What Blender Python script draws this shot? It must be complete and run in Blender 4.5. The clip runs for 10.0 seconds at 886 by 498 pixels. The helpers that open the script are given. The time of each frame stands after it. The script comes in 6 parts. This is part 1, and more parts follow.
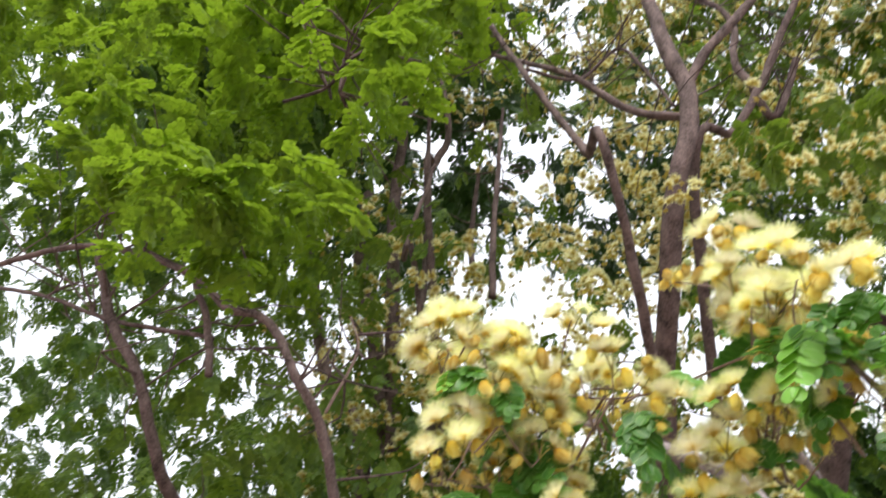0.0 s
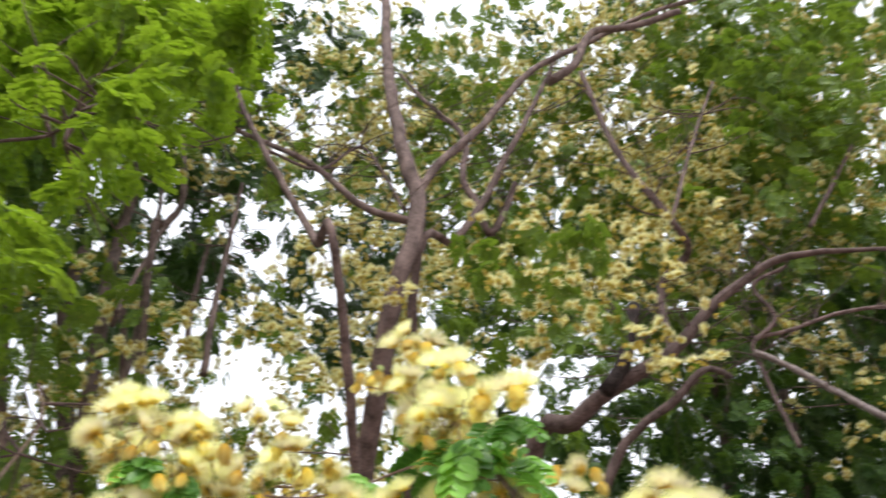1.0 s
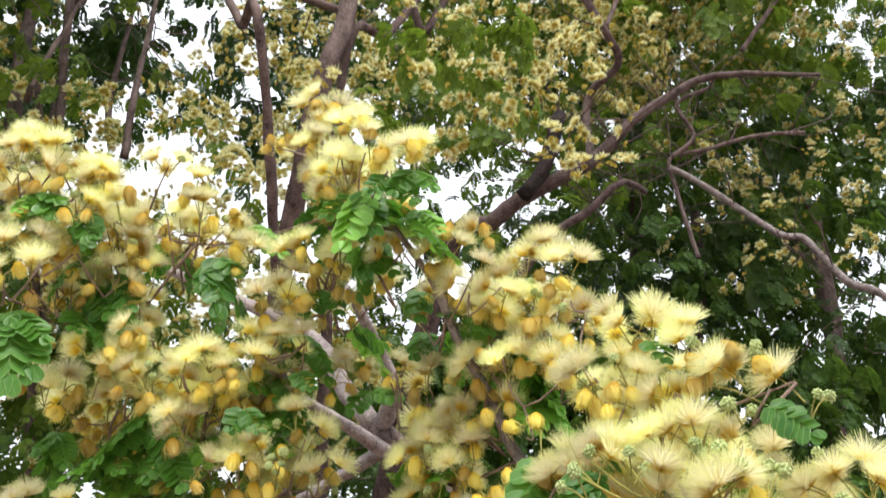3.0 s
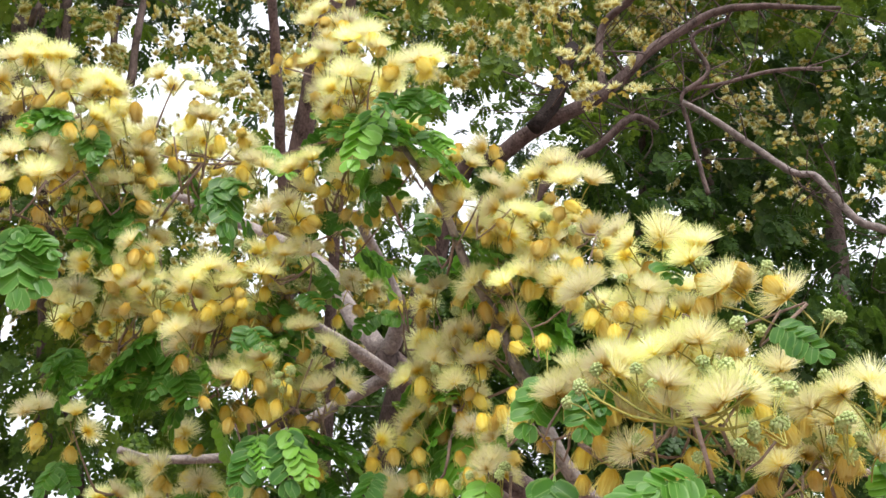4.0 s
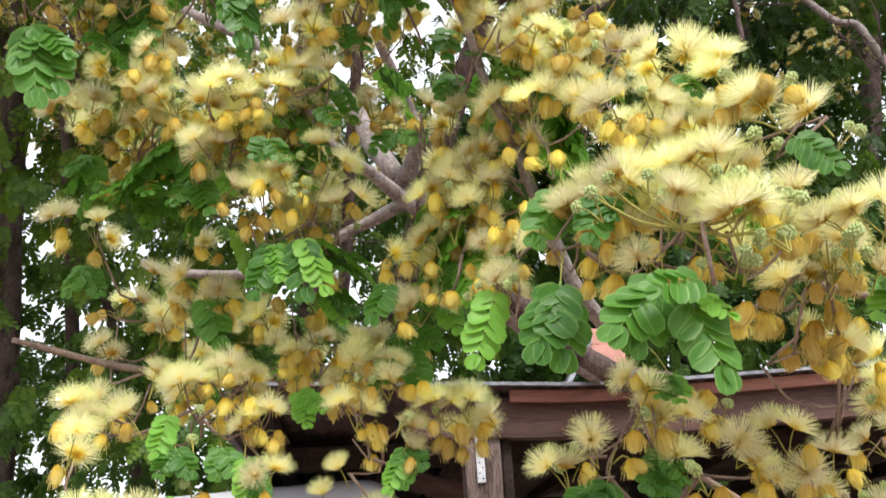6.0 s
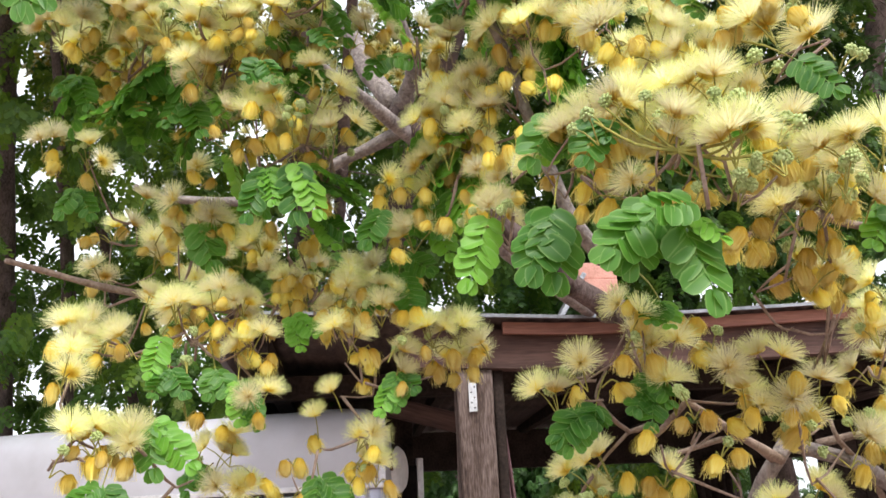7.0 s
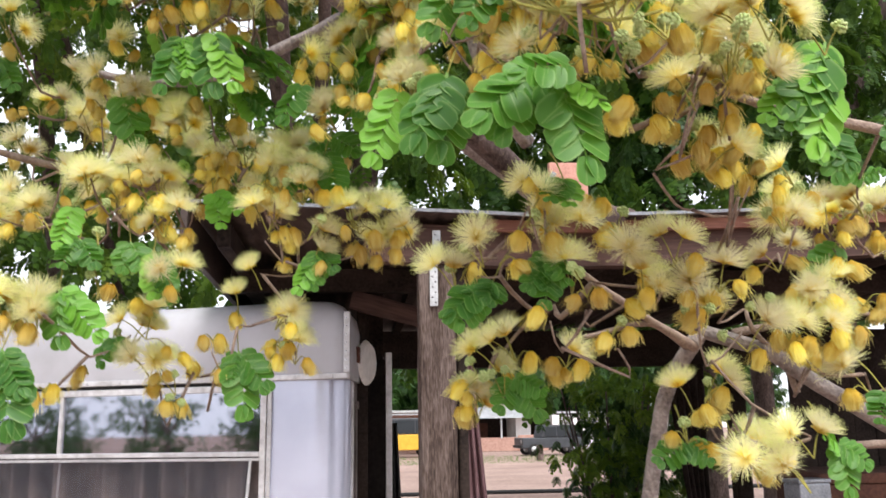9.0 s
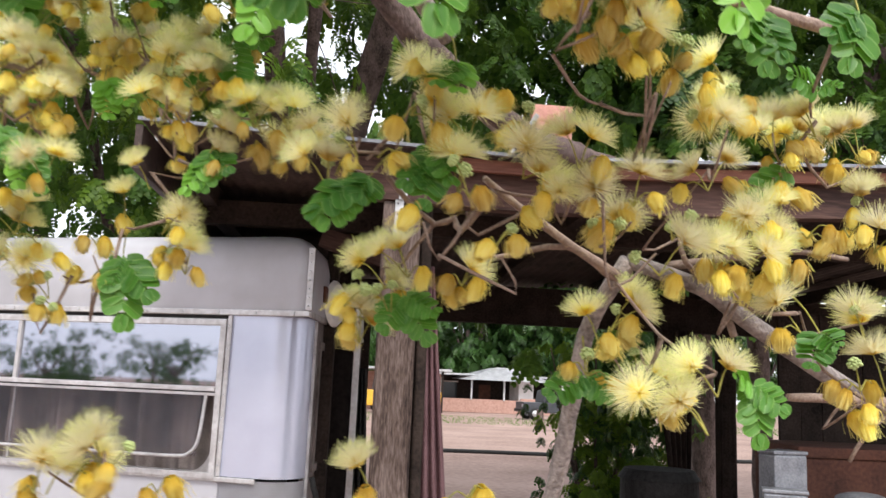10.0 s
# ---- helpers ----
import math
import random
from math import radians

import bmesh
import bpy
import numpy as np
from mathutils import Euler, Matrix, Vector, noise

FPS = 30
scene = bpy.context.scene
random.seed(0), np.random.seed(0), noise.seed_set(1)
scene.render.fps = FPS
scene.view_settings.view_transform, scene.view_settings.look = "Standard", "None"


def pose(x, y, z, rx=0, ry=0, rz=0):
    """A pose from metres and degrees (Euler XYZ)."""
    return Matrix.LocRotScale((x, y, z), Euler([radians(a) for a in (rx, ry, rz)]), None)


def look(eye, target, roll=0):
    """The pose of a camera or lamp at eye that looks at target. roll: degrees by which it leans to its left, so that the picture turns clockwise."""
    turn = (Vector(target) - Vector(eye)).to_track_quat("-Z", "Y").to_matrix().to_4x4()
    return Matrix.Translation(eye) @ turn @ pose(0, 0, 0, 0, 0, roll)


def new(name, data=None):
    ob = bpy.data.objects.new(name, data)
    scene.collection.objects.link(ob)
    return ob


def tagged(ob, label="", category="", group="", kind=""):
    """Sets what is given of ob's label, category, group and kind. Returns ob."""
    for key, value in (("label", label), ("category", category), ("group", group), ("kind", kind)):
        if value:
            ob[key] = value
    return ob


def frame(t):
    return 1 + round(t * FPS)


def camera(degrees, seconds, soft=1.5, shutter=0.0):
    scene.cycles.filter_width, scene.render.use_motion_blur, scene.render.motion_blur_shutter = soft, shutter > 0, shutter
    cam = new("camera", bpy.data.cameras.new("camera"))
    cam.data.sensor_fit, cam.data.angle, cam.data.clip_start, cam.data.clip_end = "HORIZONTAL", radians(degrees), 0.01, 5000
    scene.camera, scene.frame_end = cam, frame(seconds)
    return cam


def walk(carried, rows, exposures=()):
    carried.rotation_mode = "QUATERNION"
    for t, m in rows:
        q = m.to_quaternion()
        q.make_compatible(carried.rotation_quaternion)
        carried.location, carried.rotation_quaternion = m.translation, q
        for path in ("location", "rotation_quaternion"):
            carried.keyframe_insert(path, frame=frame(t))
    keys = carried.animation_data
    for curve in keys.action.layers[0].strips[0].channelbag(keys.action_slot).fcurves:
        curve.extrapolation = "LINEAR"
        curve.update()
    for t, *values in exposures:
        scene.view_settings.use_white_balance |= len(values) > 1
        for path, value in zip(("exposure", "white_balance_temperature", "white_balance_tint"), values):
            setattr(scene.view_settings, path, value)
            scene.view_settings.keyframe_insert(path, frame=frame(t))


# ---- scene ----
cam = camera(55.7, 10.0, soft=1.5, shutter=0.4)
PATH = [
    (0, (-0.572, 0.898, 1.932), (-1.063, 2.21, 3.36), 3.8),
    (0.5, (-0.534, 0.892, 1.93), (-0.805, 2.156, 3.457), 1.1),
    (1, (-0.497, 0.83, 1.912), (-0.344, 2.102, 3.448), -9.5),
    (1.5, (-0.462, 0.811, 1.859), (-0.153, 2.117, 3.341), -11.4),
    (2, (-0.449, 0.84, 1.818), (-0.147, 2.21, 3.243), -9.4),
    (2.5, (-0.448, 0.853, 1.793), (-0.151, 2.34, 3.097), -8.7),
    (2.7, (-0.446, 0.858, 1.790), (-0.155, 2.381, 3.054), -8.6),
    (3.8, (-0.447, 0.890, 1.775), (-0.178, 2.548, 2.861), -7.3),
    (4, (-0.448, 0.895, 1.771), (-0.184, 2.556, 2.852), -6.7),
    (4.5, (-0.467, 0.902, 1.761), (-0.206, 2.61, 2.769), -5.9),
    (5, (-0.473, 0.906, 1.749), (-0.217, 2.659, 2.677), -5.2),
    (5.5, (-0.465, 0.909, 1.736), (-0.24, 2.701, 2.596), -4.1),
    (6, (-0.439, 0.924, 1.711), (-0.233, 2.758, 2.483), -3.4),
    (7.5, (-0.431, 0.942, 1.684), (-0.213, 2.845, 2.261), -2.4),
    (8, (-0.401, 0.953, 1.667), (-0.187, 2.87, 2.193), -2.5),
    (8.5, (-0.348, 0.96, 1.663), (-0.136, 2.891, 2.14), -2.3),
    (9, (-0.27, 0.96, 1.643), (-0.062, 2.905, 2.062), -1.0),
    (9.5, (-0.19, 1.014, 1.615), (0.015, 2.973, 1.96), 0.6),
    (10, (-0.05, 1.123, 1.587), (0.125, 3.088, 1.915), 2.5),
]
EXPOSURES = [(0.0, 0.44), (2.5, 0.48), (4.5, 0.47), (7.5, 0.52), (8.8, 0.5), (10.0, 0.42)]
walk(cam, [(t, look(eye, target, roll)) for t, eye, target, roll in PATH], EXPOSURES)

# ---- world and light: a bright overcast sky ----
world = bpy.data.worlds.new("world")
scene.world = world
world.use_nodes = True
wn, wl = world.node_tree.nodes, world.node_tree.links
SUN_UP, SUN_TURN = radians(54), radians(165)
sky = wn.new("ShaderNodeTexSky")
sky.sky_type = "NISHITA"
sky.sun_disc = False
sky.sun_elevation, sky.sun_rotation = SUN_UP, SUN_TURN
sky.dust_density, sky.air_density = 4.0, 1.0
bg = wn["Background"]
cloud = wn.new("ShaderNodeMixRGB")
cloud.inputs[0].default_value = 0.8
cloud.inputs[2].default_value = (9.2, 9.4, 10.0, 1)
wl.new(sky.outputs[0], cloud.inputs[1])
wl.new(cloud.outputs[0], bg.inputs[0])
bg.inputs[1].default_value = 0.15
sun_data = bpy.data.lights.new("sun", "SUN")
sun_data.energy, sun_data.angle, sun_data.color = 2.4, radians(18), (1.0, 0.97, 0.93)
sun = new("sun", sun_data)
sun.matrix_world = look((math.sin(SUN_TURN) * 20, math.cos(SUN_TURN) * 20, 20 * math.tan(SUN_UP)), (0, 0, 0))

# ---- materials ----
rng = random.Random(7)
nrng = np.random.default_rng(7)


def material(name, colour, rough=0.6, metal=0.0, spec=0.4):
    m = bpy.data.materials.new(name)
    m.use_nodes = True
    b = m.node_tree.nodes["Principled BSDF"]
    b.inputs["Base Color"].default_value = (*colour, 1)
    b.inputs["Roughness"].default_value = rough
    b.inputs["Metallic"].default_value = metal
    b.inputs["Specular IOR Level"].default_value = spec
    return m


def varied(name, dark, light, scale=6.0, rough=0.6, metal=0.0, bump=0.2, stretch=(1, 1, 1), fine=60.0, spec=0.4, third=None):
    """A surface with stains at one scale and grain at another, both also in relief."""
    m = material(name, light, rough, metal, spec)
    nt = m.node_tree
    n, l = nt.nodes, nt.links
    b = n["Principled BSDF"]
    tc, mp = n.new("ShaderNodeTexCoord"), n.new("ShaderNodeMapping")
    mp.inputs["Scale"].default_value = stretch
    l.new(tc.outputs["Object"], mp.inputs[0])
    big, small = n.new("ShaderNodeTexNoise"), n.new("ShaderNodeTexNoise")
    for tex, s, d in ((big, scale, 6), (small, fine, 4)):
        tex.inputs["Scale"].default_value = s
        tex.inputs["Detail"].default_value = d
        l.new(mp.outputs[0], tex.inputs["Vector"])
    mix = n.new("ShaderNodeMath")
    mix.operation = "MULTIPLY_ADD"
    mix.inputs[1].default_value = 0.45
    l.new(small.outputs[0], mix.inputs[0])
    half = n.new("ShaderNodeMath")
    half.operation = "MULTIPLY"
    half.inputs[1].default_value = 0.6
    l.new(big.outputs[0], half.inputs[0])
    l.new(half.outputs[0], mix.inputs[2])
    ramp = n.new("ShaderNodeValToRGB")
    ramp.color_ramp.elements[0].position, ramp.color_ramp.elements[1].position = 0.36, 0.66
    ramp.color_ramp.elements[0].color, ramp.color_ramp.elements[1].color = (*dark, 1), (*light, 1)
    if third:
        e = ramp.color_ramp.elements.new(0.5)
        e.color = (*third, 1)
    l.new(mix.outputs[0], ramp.inputs[0])
    info = n.new("ShaderNodeObjectInfo")
    hsv = n.new("ShaderNodeHueSaturation")
    val = n.new("ShaderNodeMapRange")
    val.inputs[3].default_value, val.inputs[4].default_value = 0.88, 1.12
    l.new(info.outputs["Random"], val.inputs[0])
    l.new(val.outputs[0], hsv.inputs["Value"])
    l.new(ramp.outputs[0], hsv.inputs["Color"])
    l.new(hsv.outputs[0], b.inputs["Base Color"])
    bmp = n.new("ShaderNodeBump")
    bmp.inputs["Strength"].default_value = bump
    bmp.inputs["Distance"].default_value = 0.02
    l.new(mix.outputs[0], bmp.inputs["Height"])
    l.new(bmp.outputs[0], b.inputs["Normal"])
    return m


def leafy(name, dark, light, through_colour, island=False, rough=0.45, share=0.3, veined=False):
    """Leaf tissue: colour differs from leaf to leaf, and light shines through it."""
    m = material(name, light, rough, 0, 0.35)
    nt = m.node_tree
    n, l = nt.nodes, nt.links
    b, out = n["Principled BSDF"], n["Material Output"]
    rnd = n.new("ShaderNodeNewGeometry").outputs["Random Per Island"] if island else n.new("ShaderNodeObjectInfo").outputs["Random"]
    tc, tex = n.new("ShaderNodeTexCoord"), n.new("ShaderNodeTexNoise")
    tex.inputs["Scale"].default_value = 1.3 if island else 45
    l.new(tc.outputs["Object"], tex.inputs["Vector"])
    mean = n.new("ShaderNodeMath")
    mean.operation = "MULTIPLY_ADD"
    mean.inputs[1].default_value = 0.55
    l.new(rnd, mean.inputs[0])
    half = n.new("ShaderNodeMath")
    half.operation = "MULTIPLY"
    half.inputs[1].default_value = 0.5
    l.new(tex.outputs[0], half.inputs[0])
    l.new(half.outputs[0], mean.inputs[2])
    ramp = n.new("ShaderNodeValToRGB")
    ramp.color_ramp.elements[0].position, ramp.color_ramp.elements[1].position = 0.15, 0.9
    ramp.color_ramp.elements[0].color, ramp.color_ramp.elements[1].color = (*dark, 1), (*light, 1)
    l.new(mean.outputs[0], ramp.inputs[0])
    tone = ramp.outputs[0]
    if veined:
        at, vein, edge = n.new("ShaderNodeAttribute"), n.new("ShaderNodeValToRGB"), n.new("ShaderNodeMixRGB")
        at.attribute_name = "along"
        els = vein.color_ramp.elements
        els[0].position, els[0].color = 0.0, (0.55, 0.55, 0.55, 1)
        els[1].position, els[1].color = 1.0, (0.6, 0.6, 0.6, 1)
        for p in (0.09, 0.8):
            els.new(p).color = (0, 0, 0, 1)
        l.new(at.outputs["Fac"], vein.inputs[0])
        l.new(vein.outputs[0], edge.inputs[0])
        l.new(tone, edge.inputs[1])
        edge.inputs[2].default_value = (0.30, 0.48, 0.14, 1)
        tone = edge.outputs[0]
    l.new(tone, b.inputs["Base Color"])
    tr, ms = n.new("ShaderNodeBsdfTranslucent"), n.new("ShaderNodeMixShader")
    tint = n.new("ShaderNodeMixRGB")
    tint.inputs[0].default_value = 0.6
    tint.inputs[2].default_value = (*through_colour, 1)
    l.new(tone, tint.inputs[1])
    l.new(tint.outputs[0], tr.inputs[0])
    ms.inputs[0].default_value = share
    l.new(b.outputs[0], ms.inputs[1])
    l.new(tr.outputs[0], ms.inputs[2])
    l.new(ms.outputs[0], out.inputs[0])
    return m


def petal(name, stops, island=False, share=0.4):
    """Stamens: the colour runs along each thread from its foot to its tip."""
    m = material(name, stops[-1][1], 0.7, 0, 0.15)
    nt = m.node_tree
    n, l = nt.nodes, nt.links
    b, out = n["Principled BSDF"], n["Material Output"]
    at, ramp = n.new("ShaderNodeAttribute"), n.new("ShaderNodeValToRGB")
    at.attribute_name = "along"
    els = ramp.color_ramp.elements
    els[0].position, els[0].color = stops[0][0], (*stops[0][1], 1)
    els[1].position, els[1].color = stops[-1][0], (*stops[-1][1], 1)
    for p, c in stops[1:-1]:
        els.new(p).color = (*c, 1)
    l.new(at.outputs["Fac"], ramp.inputs[0])
    rnd = n.new("ShaderNodeNewGeometry").outputs["Random Per Island"] if island else n.new("ShaderNodeObjectInfo").outputs["Random"]
    val, hue, hsv = n.new("ShaderNodeMapRange"), n.new("ShaderNodeMapRange"), n.new("ShaderNodeHueSaturation")
    val.inputs[3].default_value, val.inputs[4].default_value = 0.8, 1.1
    hue.inputs[3].default_value, hue.inputs[4].default_value = 0.488, 0.515
    l.new(rnd, val.inputs[0])
    l.new(rnd, hue.inputs[0])
    l.new(val.outputs[0], hsv.inputs["Value"])
    l.new(hue.outputs[0], hsv.inputs["Hue"])
    l.new(ramp.outputs[0], hsv.inputs["Color"])
    l.new(hsv.outputs[0], b.inputs["Base Color"])
    tr, ms = n.new("ShaderNodeBsdfTranslucent"), n.new("ShaderNodeMixShader")
    l.new(hsv.outputs[0], tr.inputs[0])
    ms.inputs[0].default_value = share
    l.new(b.outputs[0], ms.inputs[1])
    l.new(tr.outputs[0], ms.inputs[2])
    l.new(ms.outputs[0], out.inputs[0])
    return m


BARK = varied("bark", (0.038, 0.027, 0.024), (0.19, 0.14, 0.128), 14, 0.9, bump=0.9, stretch=(1, 1, 0.45), fine=90, spec=0.2)
BARK_DARK = varied("charred_bark", (0.008, 0.007, 0.007), (0.045, 0.035, 0.032), 16, 0.9, bump=0.9, fine=90, spec=0.2)
GREY_BARK = varied("smooth_grey_bark", (0.11, 0.092, 0.085), (0.37, 0.32, 0.30), 22, 0.85, bump=0.6, fine=120, spec=0.2)
TWIG = varied("twig_bark", (0.16, 0.11, 0.09), (0.34, 0.26, 0.21), 40, 0.85, bump=0.4, fine=200, spec=0.2)
STALK = varied("green_stalk", (0.16, 0.17, 0.03), (0.34, 0.30, 0.06), 60, 0.6, bump=0.1, fine=200)
LEAF = leafy("leaf", (0.026, 0.12, 0.014), (0.10, 0.27, 0.032), (0.21, 0.48, 0.04), share=0.36, veined=True)
LEAF_YOUNG = leafy("young_leaf", (0.12, 0.34, 0.03), (0.24, 0.52, 0.06), (0.25, 0.5, 0.05), veined=True)
LEAF_BACK = leafy("crown_leaf", (0.04, 0.10, 0.012), (0.16, 0.26, 0.025), (0.28, 0.42, 0.035), True, share=0.32)
LEAF_BRIGHT = leafy("bright_crown_leaf", (0.036, 0.105, 0.007), (0.21, 0.36, 0.018), (0.38, 0.56, 0.03), True, share=0.4)
# leaf copies darkened in colour for the shade inside the crowns
LEAF_SHADE = leafy("shaded_leaf", (0.018, 0.062, 0.010), (0.095, 0.19, 0.026), (0.19, 0.32, 0.035), True, share=0.32)
LEAF_DARK = leafy("dark_shaded_leaf", (0.013, 0.043, 0.009), (0.05, 0.115, 0.02), (0.10, 0.19, 0.03), True, share=0.2)
STAMEN = petal("stamen", [(0.0, (0.88, 0.66, 0.10)), (0.18, (0.95, 0.83, 0.28)), (0.42, (0.98, 0.94, 0.68)), (0.75, (0.96, 0.94, 0.66)), (1.0, (0.84, 0.89, 0.36))], share=0.68)
FADED = petal("faded_stamen", [(0.0, (0.70, 0.46, 0.05)), (0.35, (0.88, 0.69, 0.14)), (1.0, (0.92, 0.83, 0.34))], share=0.52)
STAMEN_BACK = petal("far_stamen", [(0.0, (0.46, 0.35, 0.06)), (0.35, (0.66, 0.56, 0.15)), (0.65, (0.90, 0.87, 0.50)), (1.0, (0.88, 0.91, 0.50))], True, 0.5)
BUD = varied("flower_bud", (0.26, 0.36, 0.10), (0.56, 0.64, 0.30), 300, 0.6, bump=0.2, fine=600)
WOOD = varied("weathered_post_wood", (0.022, 0.015, 0.014), (0.24, 0.185, 0.165), 6, 0.85, bump=0.9, stretch=(2.6, 2.6, 0.4), fine=60, spec=0.2, third=(0.105, 0.074, 0.062))
BEAM = varied("stained_beam_wood", (0.035, 0.019, 0.016), (0.115, 0.064, 0.052), 5, 0.75, bump=0.35, stretch=(0.25, 3, 3), fine=40, spec=0.3)
FASCIA = varied("red_fascia_wood", (0.14, 0.055, 0.035), (0.30, 0.13, 0.09), 6, 0.7, bump=0.3, stretch=(0.25, 3, 3), fine=40)
# dark wood, near black where it also carries the shade under roofs
DARK_SHADED_WOOD = varied("dark_shaded_wood", (0.012, 0.009, 0.008), (0.05, 0.036, 0.03), 6, 0.85, bump=0.5, fine=60, spec=0.15)
SHEET = varied("roof_sheet", (0.03, 0.022, 0.02), (0.10, 0.07, 0.06), 5, 0.6, 0.3, bump=0.2, fine=50)
GALV = varied("galvanised_steel", (0.42, 0.43, 0.45), (0.68, 0.69, 0.71), 30, 0.42, 0.7, bump=0.1, fine=150)
# bluish base colour holds the sky that the bare metal reflects
ALU = varied("caravan_aluminium", (0.52, 0.55, 0.68), (0.62, 0.65, 0.79), 1.6, 0.24, 0.4, bump=0.005, fine=5)
PAINT = varied("caravan_paint", (0.42, 0.415, 0.44), (0.53, 0.53, 0.575), 1.6, 0.42, bump=0.01, fine=7)
TRIM = varied("aluminium_trim", (0.40, 0.38, 0.38), (0.68, 0.67, 0.68), 7, 0.4, 0.4, bump=0.05, fine=40)
# end wall colour with the shade on that side put into it
END_PANEL = varied("shaded_end_panel", (0.10, 0.085, 0.08), (0.24, 0.20, 0.19), 4, 0.6, bump=0.1, fine=40)
RUBBER = varied("matt_black", (0.008, 0.008, 0.008), (0.03, 0.03, 0.03), 30, 0.8, fine=120)
# near black that stands for unlit space in the caravan and entry
DARK = varied("unlit_space", (0.006, 0.005, 0.005), (0.02, 0.016, 0.015), 5, 0.95, fine=40, spec=0.1)
CURTAIN = varied("grey_curtain", (0.16, 0.135, 0.125), (0.36, 0.31, 0.29), 8, 0.95, bump=0.2, fine=200, spec=0.05)
CLOTH = varied("brown_cloth", (0.10, 0.055, 0.06), (0.22, 0.13, 0.14), 9, 0.95, bump=0.3, stretch=(2, 2, 0.4), fine=200, spec=0.05)
CLAY = varied("clay_tile", (0.42, 0.20, 0.15), (0.62, 0.33, 0.27), 12, 0.85, bump=0.2, fine=120)
SAND = varied("pink_sand", (0.19, 0.13, 0.108), (0.34, 0.245, 0.21), 0.35, 0.95, bump=0.5, fine=9, spec=0.1)
GRASS = leafy("grass", (0.06, 0.13, 0.03), (0.17, 0.26, 0.08), (0.2, 0.35, 0.05), True)
BRICK = varied("pale_brick", (0.36, 0.20, 0.16), (0.52, 0.33, 0.27), 6, 0.9, bump=0.3, fine=60)
WHITE = varied("white_wall", (0.62, 0.60, 0.58), (0.82, 0.80, 0.78), 2, 0.8, fine=30)
TIN = varied("pale_tin_roof", (0.40, 0.41, 0.42), (0.62, 0.63, 0.64), 3, 0.5, 0.4, fine=30)
CAR = varied("grey_car_paint", (0.035, 0.04, 0.045), (0.07, 0.075, 0.085), 3, 0.35, 0.2, fine=30)
YELLOW = varied("yellow_paint", (0.55, 0.30, 0.03), (0.70, 0.42, 0.05), 3, 0.5, fine=30)
RUST = varied("rusty_panel", (0.06, 0.025, 0.018), (0.17, 0.07, 0.045), 4, 0.85, bump=0.3, fine=50)
GREY_METAL = varied("grey_metal", (0.16, 0.17, 0.19), (0.34, 0.35, 0.38), 12, 0.45, 0.5, fine=80)


def glass(name, share, tint, rough=0.03):
    m = bpy.data.materials.new(name)
    m.use_nodes = True
    n, l = m.node_tree.nodes, m.node_tree.links
    out = n["Material Output"]
    n.remove(n["Principled BSDF"])
    a, g, ms = n.new("ShaderNodeBsdfTransparent"), n.new("ShaderNodeBsdfGlossy"), n.new("ShaderNodeMixShader")
    a.inputs[0].default_value = (*tint, 1)
    g.inputs["Roughness"].default_value = rough
    # bluish gloss colour puts the sky's tint into the reflections
    g.inputs[0].default_value = (0.76, 0.78, 0.90, 1)
    ms.inputs[0].default_value = share
    l.new(a.outputs[0], ms.inputs[1])
    l.new(g.outputs[0], ms.inputs[2])
    l.new(ms.outputs[0], out.inputs[0])
    return m


# mirror share raised so reflected sky brightens the upper panes
PANE = glass("half_mirror_pane", 0.5, (0.5, 0.5, 0.52))
PANE_DARK = glass("dim_pane", 0.02, (0.8, 0.78, 0.78))
CAR_GLASS = material("car_glass", (0.02, 0.025, 0.03), 0.1)

# ---- mesh helpers ----


def mesh_of(name, verts, faces, mat, along=None, smooth=True):
    """A mesh from arrays; faces all have the same number of corners."""
    v, f = np.asarray(verts, np.float32), np.asarray(faces, np.int32)
    me = bpy.data.meshes.new(name)
    me.vertices.add(len(v))
    me.vertices.foreach_set("co", v.ravel())
    me.loops.add(f.size)
    me.loops.foreach_set("vertex_index", f.ravel())
    me.polygons.add(len(f))
    me.polygons.foreach_set("loop_start", np.arange(0, f.size, f.shape[1], dtype=np.int32))
    me.polygons.foreach_set("use_smooth", np.full(len(f), smooth))
    if along is not None:
        me.attributes.new("along", "FLOAT", "POINT").data.foreach_set("value", np.asarray(along, np.float32))
    me.materials.append(mat)
    me.update(calc_edges=True)
    return me


def under(ob, parent, m=None):
    ob.parent = parent
    if m is not None:
        ob.matrix_basis = m
    return ob


def part(name, bm, mat, parent, label="", m=None, smooth=False):
    me = bpy.data.meshes.new(name)
    bmesh.ops.recalc_face_normals(bm, faces=bm.faces[:])
    for face in bm.faces:
        face.smooth = smooth
    bm.to_mesh(me)
    bm.free()
    me.materials.append(mat)
    ob = new(name, me)
    if parent is not None:
        under(ob, parent, m)
    elif m is not None:
        ob.matrix_basis = m
    return tagged(ob, label)


def thing(name, label, category, m=None, group="", kind=""):
    ob = tagged(new(name), label, category, group, kind)
    if m is not None:
        ob.matrix_basis = m
    return ob


